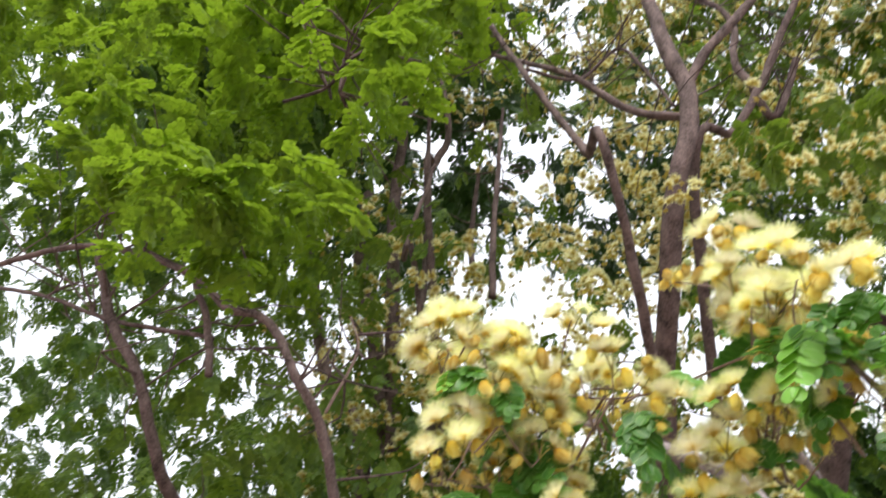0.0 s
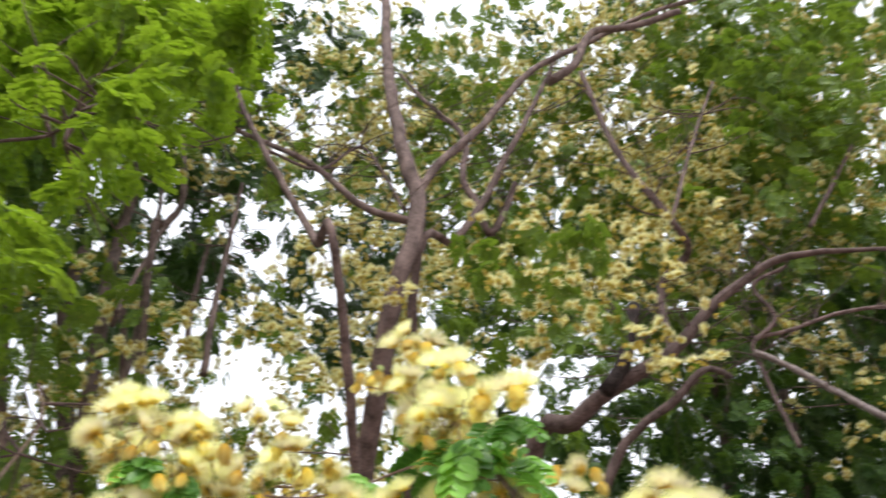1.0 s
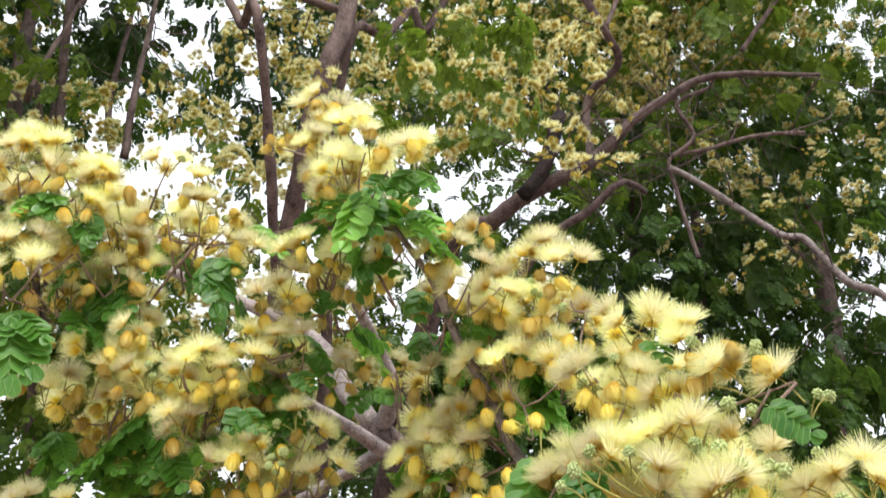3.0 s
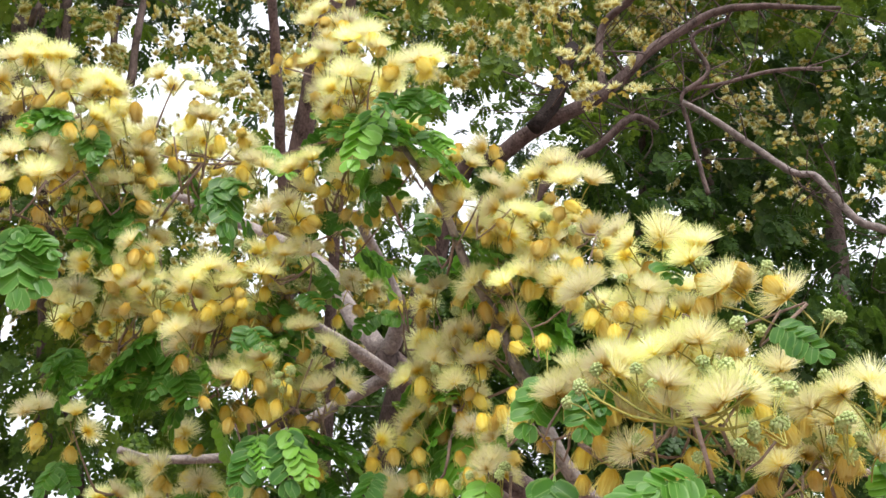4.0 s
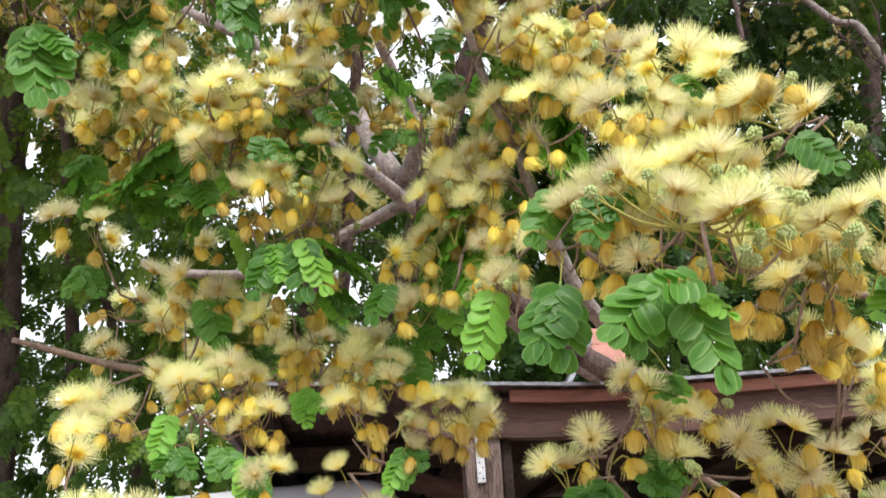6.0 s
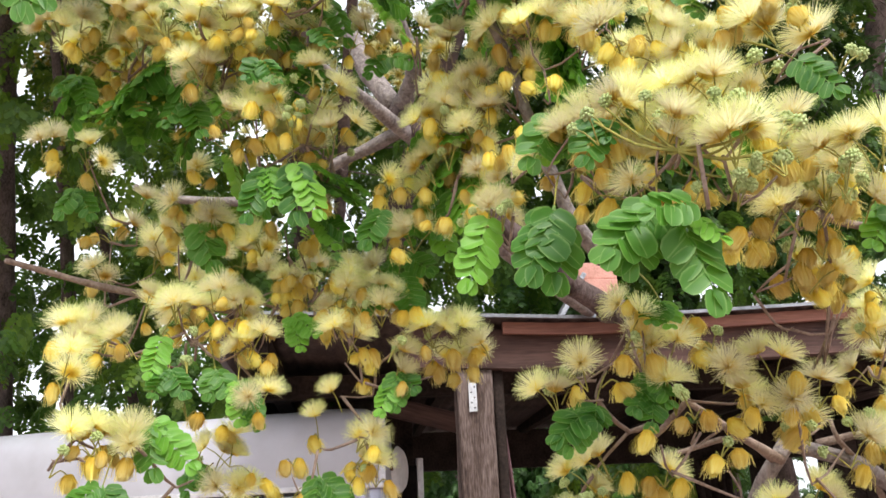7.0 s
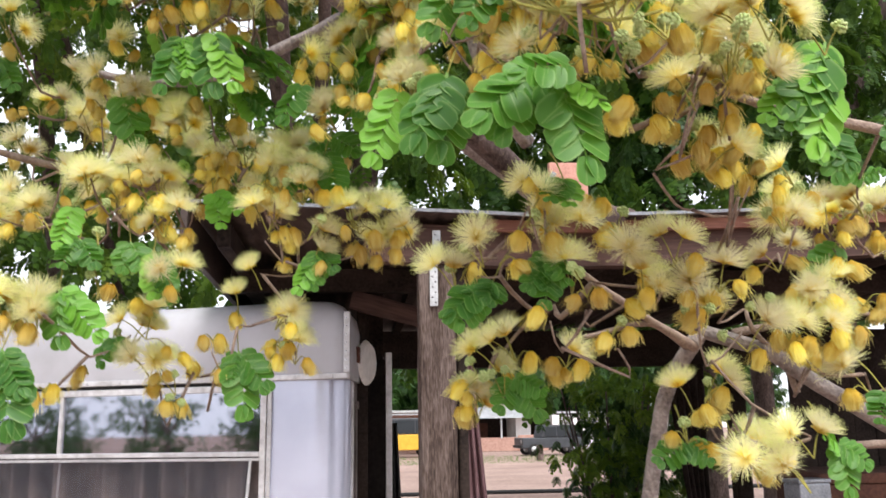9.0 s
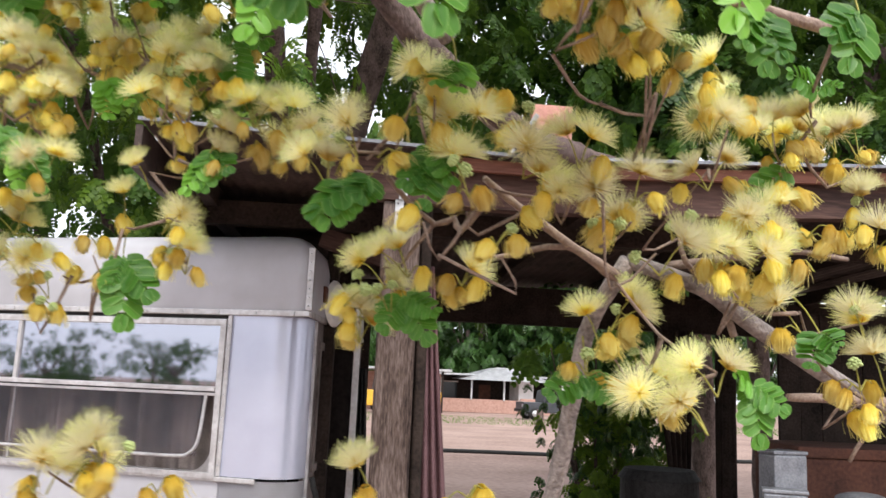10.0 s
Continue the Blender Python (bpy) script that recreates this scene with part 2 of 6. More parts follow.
def block(bm, x0, x1, y0, y1, z0, z1, bevel=0.0, m=None):
    """A bevelled box, added to bm."""
    made = bmesh.ops.create_cube(bm, size=1.0)["verts"]
    t = Matrix.Translation(((x0 + x1) / 2, (y0 + y1) / 2, (z0 + z1) / 2)) @ Matrix.Diagonal((x1 - x0, y1 - y0, z1 - z0, 1))
    bmesh.ops.transform(bm, matrix=t, verts=made)
    if bevel:
        edges = list({e for v in made for e in v.link_edges})
        got = bmesh.ops.bevel(bm, geom=edges, offset=bevel, segments=2, affect="EDGES", profile=0.6)
        made = [v for v in bm.verts if v in set(got["verts"]) or v in set(made)] if m is not None else made
    if m is not None:
        bmesh.ops.transform(bm, matrix=m, verts=[v for v in made if v.is_valid])
    return bm


def box(name, x0, x1, y0, y1, z0, z1, mat, parent=None, bevel=0.004, label="", m=None):
    return part(name, block(bmesh.new(), x0, x1, y0, y1, z0, z1, bevel), mat, parent, label, m)


def smooth_line(points, step):
    """A rounded line through the points, in even steps."""
    p = [Vector(q) for q in points]
    p = [p[0] * 2 - p[1], *p, p[-1] * 2 - p[-2]]
    out = []
    for a, b, c, d in zip(p, p[1:], p[2:], p[3:]):
        n = max(2, int((c - b).length / step))
        for i in range(n):
            t = i / n
            out.append(0.5 * (2 * b + (c - a) * t + (2 * a - 5 * b + 4 * c - d) * t * t + (3 * b - a - 3 * c + d) * t ** 3))
    out.append(p[-2])
    return out


def tube_arrays(points, r0, r1, step=0.05, sides=8, wobble=0.12, bend=0.0, seed=0):
    line = smooth_line(points, step)
    n = len(line)
    verts, faces = [], []
    side = Vector((0.37, 0.21, 0.9)).cross(line[1] - line[0]).normalized()
    for i, q in enumerate(line):
        ahead = (line[min(i + 1, n - 1)] - line[max(i - 1, 0)]).normalized()
        side = (side - ahead * side.dot(ahead)).normalized()
        other = ahead.cross(side)
        k = i / (n - 1)
        r = r0 + (r1 - r0) * k
        if bend:
            q = q + bend * noise.noise_vector(q * 5 + Vector((seed, 0, 0)))
        for s in range(sides):
            a = 2 * math.pi * s / sides
            w = side * math.cos(a) + other * math.sin(a)
            k2 = 1 + wobble * noise.noise(q * (0.25 / max(r0, 0.004)) + w * 1.3 + Vector((seed, seed, 0)))
            verts.append(q + w * r * k2)
    for i in range(n - 1):
        for s in range(sides):
            t = (s + 1) % sides
            faces.append((i * sides + s, i * sides + t, (i + 1) * sides + t, (i + 1) * sides + s))
    first, last = len(verts), len(verts) + 1
    verts += [line[0], line[-1]]
    for s in range(sides):
        t = (s + 1) % sides
        faces.append((first, first, t, s))
        faces.append((last, last, (n - 1) * sides + s, (n - 1) * sides + t))
    return verts, faces


def tube(name, points, r0, r1, mat, parent, label="", **kw):
    v, f = tube_arrays(points, r0, r1, **kw)
    quads = [q for q in f if q[0] != q[1]]
    caps = [q[1:] for q in f if q[0] == q[1]]
    me = bpy.data.meshes.new(name)
    me.from_pydata([tuple(q) for q in v], [], quads + caps)
    me.polygons.foreach_set("use_smooth", np.full(len(me.polygons), True))
    me.materials.append(mat)
    ob = new(name, me)
    if parent is not None:
        ob.parent = parent
        ob.matrix_basis = parent.matrix_basis.inverted() if parent.parent is None else Matrix()
    return tagged(ob, label)


SEED = [0]
LIMB_LINES = {}


def limb(tree, name, r0, r1, *points, root=False, mat=None):
    """A limb of a tree through points of the world; a root limb is carried down to the tree's foot."""
    pts = list(points)
    if root:
        foot = tree.matrix_basis.translation
        x, y, z = pts[0]
        mid = (foot.x * 0.75 + x * 0.25, foot.y * 0.75 + y * 0.25, min(2.7, z * 0.6))
        pts = [(foot.x, foot.y, -0.05), mid, *pts]
        r0 *= 1.35
    SEED[0] += 1
    mat = mat or (((GREY_BARK if max(r0, r1) < 0.04 else BARK) if tree.name == "flowering_tree" else BARK) if max(r0, r1) > 0.012 else TWIG)
    thick = max(r0, r1)
    ob = tube(name, pts, r0, r1, mat, tree, step=max(0.03, min(0.12, thick * 1.5)), sides=12 if thick > 0.03 else 8, wobble=0.22, bend=min(0.012, thick * 0.25), seed=SEED[0])
    LIMB_LINES.setdefault(tree.name, []).append(pts)
    return ob


# ---- plant pieces ----


def leaflet(length, width, low=False):
    """A rounded oblong leaflet along +x from its foot, cupped along the midrib."""
    if low:
        v = [(0, 0, 0), (length * 0.25, width * 0.45, 0.1 * width), (length * 0.8, width * 0.42, 0.04 * width), (length, 0, -0.1 * width), (length * 0.8, -width * 0.42, 0.04 * width), (length * 0.25, -width * 0.45, 0.1 * width)]
        return v, [(0, 5, 1), (1, 5, 4), (1, 4, 2), (2, 4, 3)]
    xs = (0.0, 0.12, 0.4, 0.72, 0.93)
    ws = (0.14, 0.42, 0.5, 0.5, 0.36)
    v, f = [], []
    for x, w in zip(xs, ws):
        dip = -0.10 * length * x * x
        v += [(x * length, w * width, dip + 0.16 * width * (w / 0.5)), (x * length, 0, dip), (x * length, -w * width, dip + 0.16 * width * (w / 0.5))]
    v.append((length, 0, -0.10 * length))
    for i in range(4):
        a, b = 3 * i, 3 * i + 3
        f += [(a, a + 1, b + 1), (a, b + 1, b), (a + 1, a + 2, b + 2), (a + 1, b + 2, b + 1)]
    f += [(12, 13, 15), (13, 14, 15)]
    return v, f


def pinna_arrays(pairs, spacing, length, width, r, low=False, droop=0.25):
    """A row of paired leaflets along +x, with its own thin stalk."""
    V, F, A = [], [], []
    lv, lf = leaflet(length, width, low)
    rim = [0.5] * 6 if low else [1.0, 0.0, 1.0] * 5 + [1.0]
    reach = spacing * (pairs + 0.5)

    def spine(x):
        k = x / reach
        return Vector((x, 0, -droop * reach * k * k))

    for i in range(pairs + 1):
        x = spacing * (i + 0.6) if i < pairs else reach
        for side in (1, -1):
            last = i == pairs
            a = side * (22 if last else r.uniform(52, 72))
            k = (0.8 + 0.35 * math.sin(math.pi * min(1, (i + 1) / (pairs + 0.6)))) * r.uniform(0.92, 1.06)
            m = Matrix.Translation(spine(x)) @ Euler((radians(side * r.uniform(-16, 6)), radians(r.uniform(-2, 14)), radians(a))).to_matrix().to_4x4() @ Matrix.Scale(k, 4)
            base = len(V)
            V += [tuple(m @ Vector(q)) for q in lv]
            F += [tuple(base + j for j in t) for t in lf]
            A += rim
    n = 2 if low else 6
    for i in range(n):
        a, b = spine(reach * i / n), spine(reach * (i + 1) / n)
        w = 0.0011
        base = len(V)
        V += [(a.x, w, a.z + 0.001), (a.x, -w, a.z + 0.001), (b.x, -w, b.z + 0.001), (b.x, w, b.z + 0.001)]
        F += [(base, base + 1, base + 2), (base, base + 2, base + 3)]
        A += [0.0] * 4
    return V, F, A


def leaf_arrays(r, low=True, pinnae=2, pairs=6, broad=1.0):
    """A whole twice-pinnate leaf along +x."""
    V, F = [], []
    span = 0.05
    spots = [(span * (i + 1), s * r.uniform(35, 60)) for i in range(pinnae) for s in (1, -1)]
    spots[-1] = (spots[-1][0], -r.uniform(10, 25))
    for x, a in spots:
        pv, pf, _ = pinna_arrays(pairs, 0.0175 * broad, 0.030 * broad, 0.0215 * broad, r, low)
        m = Matrix.Translation((x, 0, -0.5 * x * x)) @ Euler((radians(r.uniform(-20, 20)), radians(r.uniform(5, 30)), radians(a))).to_matrix().to_4x4()
        base = len(V)
        V += [tuple(m @ Vector(q)) for q in pv]
        F += [tuple(base + j for j in t) for t in pf]
    return np.array(V), np.array(F)


def brush_arrays(r, threads, reach, spread, width, foot=0.004, sag=0.1):
    """A round brush of stamens about +z. The third array runs from 0 at the foot to 1 at the tip."""
    V, F, A = [], [], []
    for i in range(threads):
        c = 1 - (1 - math.cos(radians(spread))) * r.random() ** 0.75
        s, a = math.sqrt(max(0, 1 - c * c)), r.uniform(0, 2 * math.pi)
        d = Vector((s * math.cos(a), s * math.sin(a), c))
        n = reach * r.uniform(0.78, 1.04)
        side = d.cross(Vector((r.uniform(-1, 1), r.uniform(-1, 1), r.uniform(-1, 1)))).normalized() * width
        bow = Vector((r.uniform(-1, 1), r.uniform(-1, 1), r.uniform(-1, 0.3))) * sag * n
        base = len(V)
        for k, w in ((0.0, 1.2), (0.5, 0.9), (1.0, 0.55)):
            p = d * (foot + (n - foot) * k) + bow * k * k
            V += [tuple(p + side * w), tuple(p - side * w)]
            A += [k, k]
        F += [(base, base + 1, base + 3), (base, base + 3, base + 2), (base + 2, base + 3, base + 5), (base + 2, base + 5, base + 4)]
    return V, F, A


def faded_arrays(r):
    """A closed, drooping brush: a ribbed bell along -z with loose threads."""
    V, F, A = [], [], []
    segs, rings = 20, 8
    long, wide = r.uniform(0.036, 0.046), r.uniform(0.0145, 0.0175)
    lean = Vector((r.uniform(-0.25, 0.25), r.uniform(-0.25, 0.25), 0)) * long
    for i in range(rings):
        k = i / (rings - 1)
        rad = wide * (0.16 + 0.86 * math.sin(math.pi * min(0.88, 0.1 + 0.8 * k)) ** 0.75)
        for s in range(segs):
            a = 2 * math.pi * s / segs
            q = 0.86 * rad * (1 + (0.05 if s % 2 else -0.05) * min(1, 2 * k) + r.uniform(-0.06, 0.06))
            V.append((q * math.cos(a) + lean.x * k * k, q * math.sin(a) + lean.y * k * k, 0.004 - long * k + r.uniform(-0.001, 0.001)))
            A.append(k * 0.75)
    for i in range(rings - 1):
        for s in range(segs):
            t = (s + 1) % segs
            a, b, c, d = i * segs + s, i * segs + t, (i + 1) * segs + t, (i + 1) * segs + s
            F += [(a, b, c), (a, c, d)]
    for i in range(240):
        a = r.uniform(0, 2 * math.pi)
        loose = i % 5 == 0
        w = wide * (r.uniform(0.9, 1.5) if loose else r.uniform(0.8, 1.06))
        out = Vector((math.cos(a), math.sin(a), 0))
        tang = Vector((-math.sin(a) + r.uniform(-0.3, 0.3), math.cos(a) + r.uniform(-0.3, 0.3), 0)) * 0.0006
        base = len(V)
        tip = long * r.uniform(0.85, 1.12)
        for k, q in ((0.1, w * 0.5), (0.45, w), (1.0, w * (r.uniform(0.6, 1.4) if loose else r.uniform(0.2, 0.75)))):
            p = out * q + lean * k * k + Vector((0, 0, 0.003 - tip * k))
            V += [tuple(p + tang), tuple(p - tang)]
            A += [0.15 + 0.85 * k] * 2
        F += [(base, base + 1, base + 3), (base, base + 3, base + 2), (base + 2, base + 3, base + 5), (base + 2, base + 5, base + 4)]
    return V, F, A


def bud_mesh(r):
    """A tight head of small round buds on a dome."""
    bm = bmesh.new()
    for i in range(24):
        c = 1 - 1.45 * (i + 0.5) / 24
        a = i * 2.39996
        s = math.sqrt(max(0, 1 - c * c))
        p = Vector((s * math.cos(a), s * math.sin(a), c)) * 0.0075 * r.uniform(0.92, 1.08)
        bmesh.ops.create_icosphere(bm, subdivisions=1, radius=0.0024 * r.uniform(0.85, 1.15), matrix=Matrix.Translation(p))
    bmesh.ops.create_icosphere(bm, subdivisions=1, radius=0.0066)
    me = bpy.data.meshes.new("flower_bud")
    for face in bm.faces:
        face.smooth = True
    bm.to_mesh(me)
    bm.free()
    me.materials.append(BUD)
    return me


OPEN_MESHES = []
for i in range(7):
    v, f, a = brush_arrays(rng, 520, rng.uniform(0.041, 0.049), rng.uniform(58, 92), 0.0004)
    v2, f2, a2 = brush_arrays(rng, 90, 0.017, 80, 0.0013, 0.001)
    f2 = [tuple(len(v) + j for j in t) for t in f2]
    OPEN_MESHES.append(mesh_of("open_flower", v + v2, f + f2, STAMEN, a + [0.25 * k for k in a2]))
FADED_MESHES = []
for i in range(7):
    v, f, a = faded_arrays(rng)
    FADED_MESHES.append(mesh_of("faded_flower", v, f, FADED, a))
BUD_MESHES = [bud_mesh(rng) for i in range(3)]
PINNA_MESHES, PINNA_REACH = [], []
for i in range(8):
    pairs = rng.choice((4, 5, 5, 6))
    v, f, a = pinna_arrays(pairs, 0.0185, 0.034, 0.0258, rng, droop=rng.uniform(0.02, 0.15))
    PINNA_REACH.append(0.0185 * (pairs + 0.5) + 0.026)
    PINNA_MESHES.append(mesh_of("pinna", v, f, LEAF if i < 7 else LEAF_YOUNG, a))


def turned(d):
    """The turn that brings +z to the direction d."""
    return Vector((0, 0, 1)).rotation_difference(d).to_matrix().to_4x4()


def inflorescence(tree, place, opened=5, faded=6, buds=2, size=1.0):
    """A spray of flower heads on stalks from one node: fresh brushes above, faded ones hanging below."""
    v, f = [], []
    heads = []
    p0 = Vector(place)
    for i in range(opened + faded + buds):
        kind = 0 if i < opened else 1 if i < opened + faded else 2
        up = rng.uniform(0.25, 1.0) if kind == 0 else rng.uniform(-0.55, 0.45) if kind == 1 else rng.uniform(0.1, 0.9)
        a = rng.uniform(0, 2 * math.pi)
        d = Vector((math.cos(a) * math.sqrt(1 - min(0.99, up * up)), math.sin(a) * math.sqrt(1 - min(0.99, up * up)), up)).normalized()
        n = rng.uniform(0.032, 0.066) * size
        tip = d * n + Vector((0, 0, -0.02 + (0.01 if kind != 1 else 0)))
        tv, tf = tube_arrays([(0, 0, -0.03), d * n * 0.55 + Vector((0, 0, -0.014)), tip], 0.0013, 0.0010, step=0.03, sides=5, wobble=0, seed=i)
        base = len(v)
        v += tv
        f += [tuple(base + j for j in q) for q in tf if q[0] != q[1]]
        heads.append((kind, d, tip))
    stem = tagged(new("inflorescence", mesh_of("inflorescence", [tuple(q) for q in v], f, STALK)))
    under(stem, tree, tree.matrix_basis.inverted() @ Matrix.Translation(p0))
    for kind, d, tip in heads:
        spin = pose(0, 0, 0, 0, 0, rng.uniform(0, 360))
        if kind == 0:
            turn, me, name, k = turned((d + Vector((rng.uniform(-0.3, 0.3), rng.uniform(-0.9, 0.1), 0.35))).normalized()), rng.choice(OPEN_MESHES), "open_flower", rng.uniform(0.8, 1.08)
        elif kind == 1:
            turn, me, name, k = pose(0, 0, 0, rng.uniform(-28, 28), rng.uniform(-28, 28), 0), rng.choice(FADED_MESHES), "faded_flower", rng.uniform(0.62, 0.92)
        else:
            turn, me, name, k = turned(d), rng.choice(BUD_MESHES), "flower_bud", rng.uniform(0.9, 1.2)
        under(new(name, me), stem, Matrix.Translation(tip) @ turn @ spin @ Matrix.Scale(k, 4))
    return stem


def leaf(tree, place, heading=None, size=1.0, pinnae=2, droop=None):
    """A twice-pinnate leaf: a stalk, and pinnae of broad leaflets as pieces of their own."""
    heading = rng.gauss(-90, 70) if heading is None else heading
    droop = rng.uniform(25, 70) if droop is None else droop
    long = 0.035 + 0.055 * pinnae
    v, f = tube_arrays([(0, 0, 0), (long * 0.5, 0, 0.004), (long, 0, -0.004)], 0.0016, 0.0010, step=0.02, sides=5, wobble=0)
    stalk = new("leaf", mesh_of("leaf", [tuple(q) for q in v], [q for q in f if q[0] != q[1]], STALK))
    under(stalk, tree, tree.matrix_basis.inverted() @ pose(*place, 0, droop, heading) @ Matrix.Scale(size, 4))
    for i in range(pinnae):
        x = 0.045 + 0.055 * i
        for s in (1, -1):
            a = s * (rng.uniform(38, 62) if i < pinnae - 1 else rng.uniform(18, 36))
            under(new("pinna", rng.choice(PINNA_MESHES)), stalk, pose(x, 0, 0, rng.uniform(-12, 12), rng.uniform(0, 18), a))
    return stalk


LOW_LEAVES = [leaf_arrays(rng, True, 2, 4) for i in range(6)]
BROAD_LEAVES = [leaf_arrays(rng, True, 2, 5, 1.4) for i in range(6)]
TUFTS = []
for i in range(5):
    V, F, A = [], [], []
    for j in range(4):
        v, f, a = brush_arrays(rng, 70, 0.034, 80, 0.0014)
        off = np.array([rng.uniform(-0.06, 0.06), rng.uniform(-0.06, 0.06), rng.uniform(-0.03, 0.04)])
        F += [tuple(len(V) + q for q in t) for t in f]
        V += [tuple(np.array(q) + off) for q in v]
        A += a
    for j in range(3):
        v, f, a = brush_arrays(rng, 16, 0.024, 50, 0.0038)
        off = np.array([rng.uniform(-0.07, 0.07), rng.uniform(-0.07, 0.07), rng.uniform(-0.05, 0.0)])
        F += [tuple(len(V) + q for q in t) for t in f]
        V += [tuple(np.array(q) * (1, 1, -1) + off) for q in v]
        A += [k * 0.35 for k in a]
    TUFTS.append((np.array(V), np.array(F), np.array(A)))


def scatter(name, kinds, places, size, mat, tree, label="", droop=(10, 70)):
    """Many small pieces joined in one mesh, each turned at random."""
    VV, FF, AA, base = [], [], [], 0
    for p in places:
        # thin out pieces that stand in the camera's sky gaps
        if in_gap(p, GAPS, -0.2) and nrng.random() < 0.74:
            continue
        piece = kinds[nrng.integers(len(kinds))]
        t = Euler((radians(nrng.uniform(-25, 25)), radians(nrng.uniform(*droop)), radians(nrng.uniform(0, 360)))).to_matrix()
        VV.append(piece[0] @ np.array(t).T * nrng.uniform(*size) + p)
        FF.append(piece[1] + base)
        if len(piece) > 2:
            AA.append(piece[2])
        base += len(piece[0])
    me = mesh_of(name, np.concatenate(VV), np.concatenate(FF), mat, np.concatenate(AA) if AA else None, False)
    ob = tagged(new(name, me), label, kind="stuff")
    if tree is not None:
        under(ob, tree, tree.matrix_basis.inverted())
    return ob


def clumps(centres, per, radius, flat=0.7):
    """Places round each centre, thick in the middle and thin outside."""
    out = []
    for c in centres:
        n = max(2, int(nrng.normal(per, per * 0.3)))
        out.append(np.array(c) + nrng.normal(0, 1, (n, 3)) * radius * np.array([1, 1, flat]))
    return np.concatenate(out)


# camera sight lines cut open through the crowns for sky, half-width in degrees
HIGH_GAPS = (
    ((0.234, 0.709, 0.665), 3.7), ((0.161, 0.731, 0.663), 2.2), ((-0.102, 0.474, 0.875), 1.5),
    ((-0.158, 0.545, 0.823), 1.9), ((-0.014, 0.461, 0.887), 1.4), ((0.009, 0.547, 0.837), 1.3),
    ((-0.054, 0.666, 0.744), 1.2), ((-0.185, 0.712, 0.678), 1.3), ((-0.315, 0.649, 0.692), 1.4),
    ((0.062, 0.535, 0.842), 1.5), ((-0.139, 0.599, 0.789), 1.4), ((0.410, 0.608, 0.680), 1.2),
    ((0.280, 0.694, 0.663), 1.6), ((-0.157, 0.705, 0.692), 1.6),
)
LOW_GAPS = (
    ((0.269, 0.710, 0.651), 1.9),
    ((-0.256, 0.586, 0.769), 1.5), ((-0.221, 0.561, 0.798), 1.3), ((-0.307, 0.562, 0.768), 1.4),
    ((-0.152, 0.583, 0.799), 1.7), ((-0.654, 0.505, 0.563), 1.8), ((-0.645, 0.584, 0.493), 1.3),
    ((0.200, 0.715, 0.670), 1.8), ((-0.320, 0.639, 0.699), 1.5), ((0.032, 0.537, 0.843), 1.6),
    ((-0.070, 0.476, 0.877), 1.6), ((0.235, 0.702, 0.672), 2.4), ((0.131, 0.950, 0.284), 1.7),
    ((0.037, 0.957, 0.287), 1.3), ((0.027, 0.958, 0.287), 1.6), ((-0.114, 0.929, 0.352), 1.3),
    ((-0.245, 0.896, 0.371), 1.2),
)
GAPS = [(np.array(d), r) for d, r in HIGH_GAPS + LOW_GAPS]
# camera sight lines kept free of filler sprays
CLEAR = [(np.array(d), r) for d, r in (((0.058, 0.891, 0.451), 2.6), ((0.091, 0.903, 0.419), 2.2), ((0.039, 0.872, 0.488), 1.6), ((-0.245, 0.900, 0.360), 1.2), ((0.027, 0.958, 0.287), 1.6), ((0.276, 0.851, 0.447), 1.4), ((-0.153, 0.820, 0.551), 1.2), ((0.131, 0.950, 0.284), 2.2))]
VIEW_EYE = np.array((-0.47, 0.9, 1.78))


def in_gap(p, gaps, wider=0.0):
    """Whether a place lies in a gap cut through the crowns along the camera's sight lines."""
    v = (p - VIEW_EYE) / np.linalg.norm(p - VIEW_EYE)
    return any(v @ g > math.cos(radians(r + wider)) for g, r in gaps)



def crown_centres(n, near, far, turn, rise, eye=(-0.45, 0.9, 1.8), low=1.2):
    """Clump centres in a slice of the grove, by direction and distance from the camera."""
    out = []
    while len(out) < n:
        d = near + (far - near) * nrng.random()
        a, b = radians(nrng.uniform(*turn)), radians(nrng.uniform(*rise))
        p = np.array(eye) + d * np.array([math.tan(a), 1.0, math.tan(b) / math.cos(a)])
        if p[2] > low and abs(p[0]) < 14 and p[2] < 15:
            out.append(p)
    return out

# ---- places of the flowers and leaves ----
FRONT_NODE = (-0.028, 1.860, 2.128)
FANS_A = [
    (-0.418, 2.25, 3.298), (-0.459, 2.27, 3.287), (-0.793, 2.35, 3.218), (-1.05, 2.22, 3.167), (-1, 2.23, 3.141),
    (-0.447, 2.22, 3.135), (-1.06, 2.21, 3.115), (-0.35, 2.09, 3.111), (-0.718, 2.39, 3.111), (-0.932, 2.24, 3.101),
    (-0.896, 2.25, 3.089), (-0.656, 2.4, 3.08), (-0.787, 2.36, 3.074), (-0.352, 2.09, 3.067), (-1.06, 2.2, 3.067),
    (-0.861, 2.28, 3.024), (-0.945, 2.26, 3.019), (-0.413, 2.14, 3.013), (-0.344, 2.09, 3.004), (-0.854, 2.37, 2.998),
    (-0.605, 2.4, 2.997), (-0.267, 2.06, 2.966), (-0.479, 2.33, 2.941), (-1.04, 2.26, 2.939), (-0.885, 2.38, 2.927),
    (-0.968, 2.3, 2.917), (-0.408, 2.33, 2.905), (-0.523, 2.38, 2.884), (-0.286, 2.23, 2.857), (-0.577, 2.38, 2.846),
]
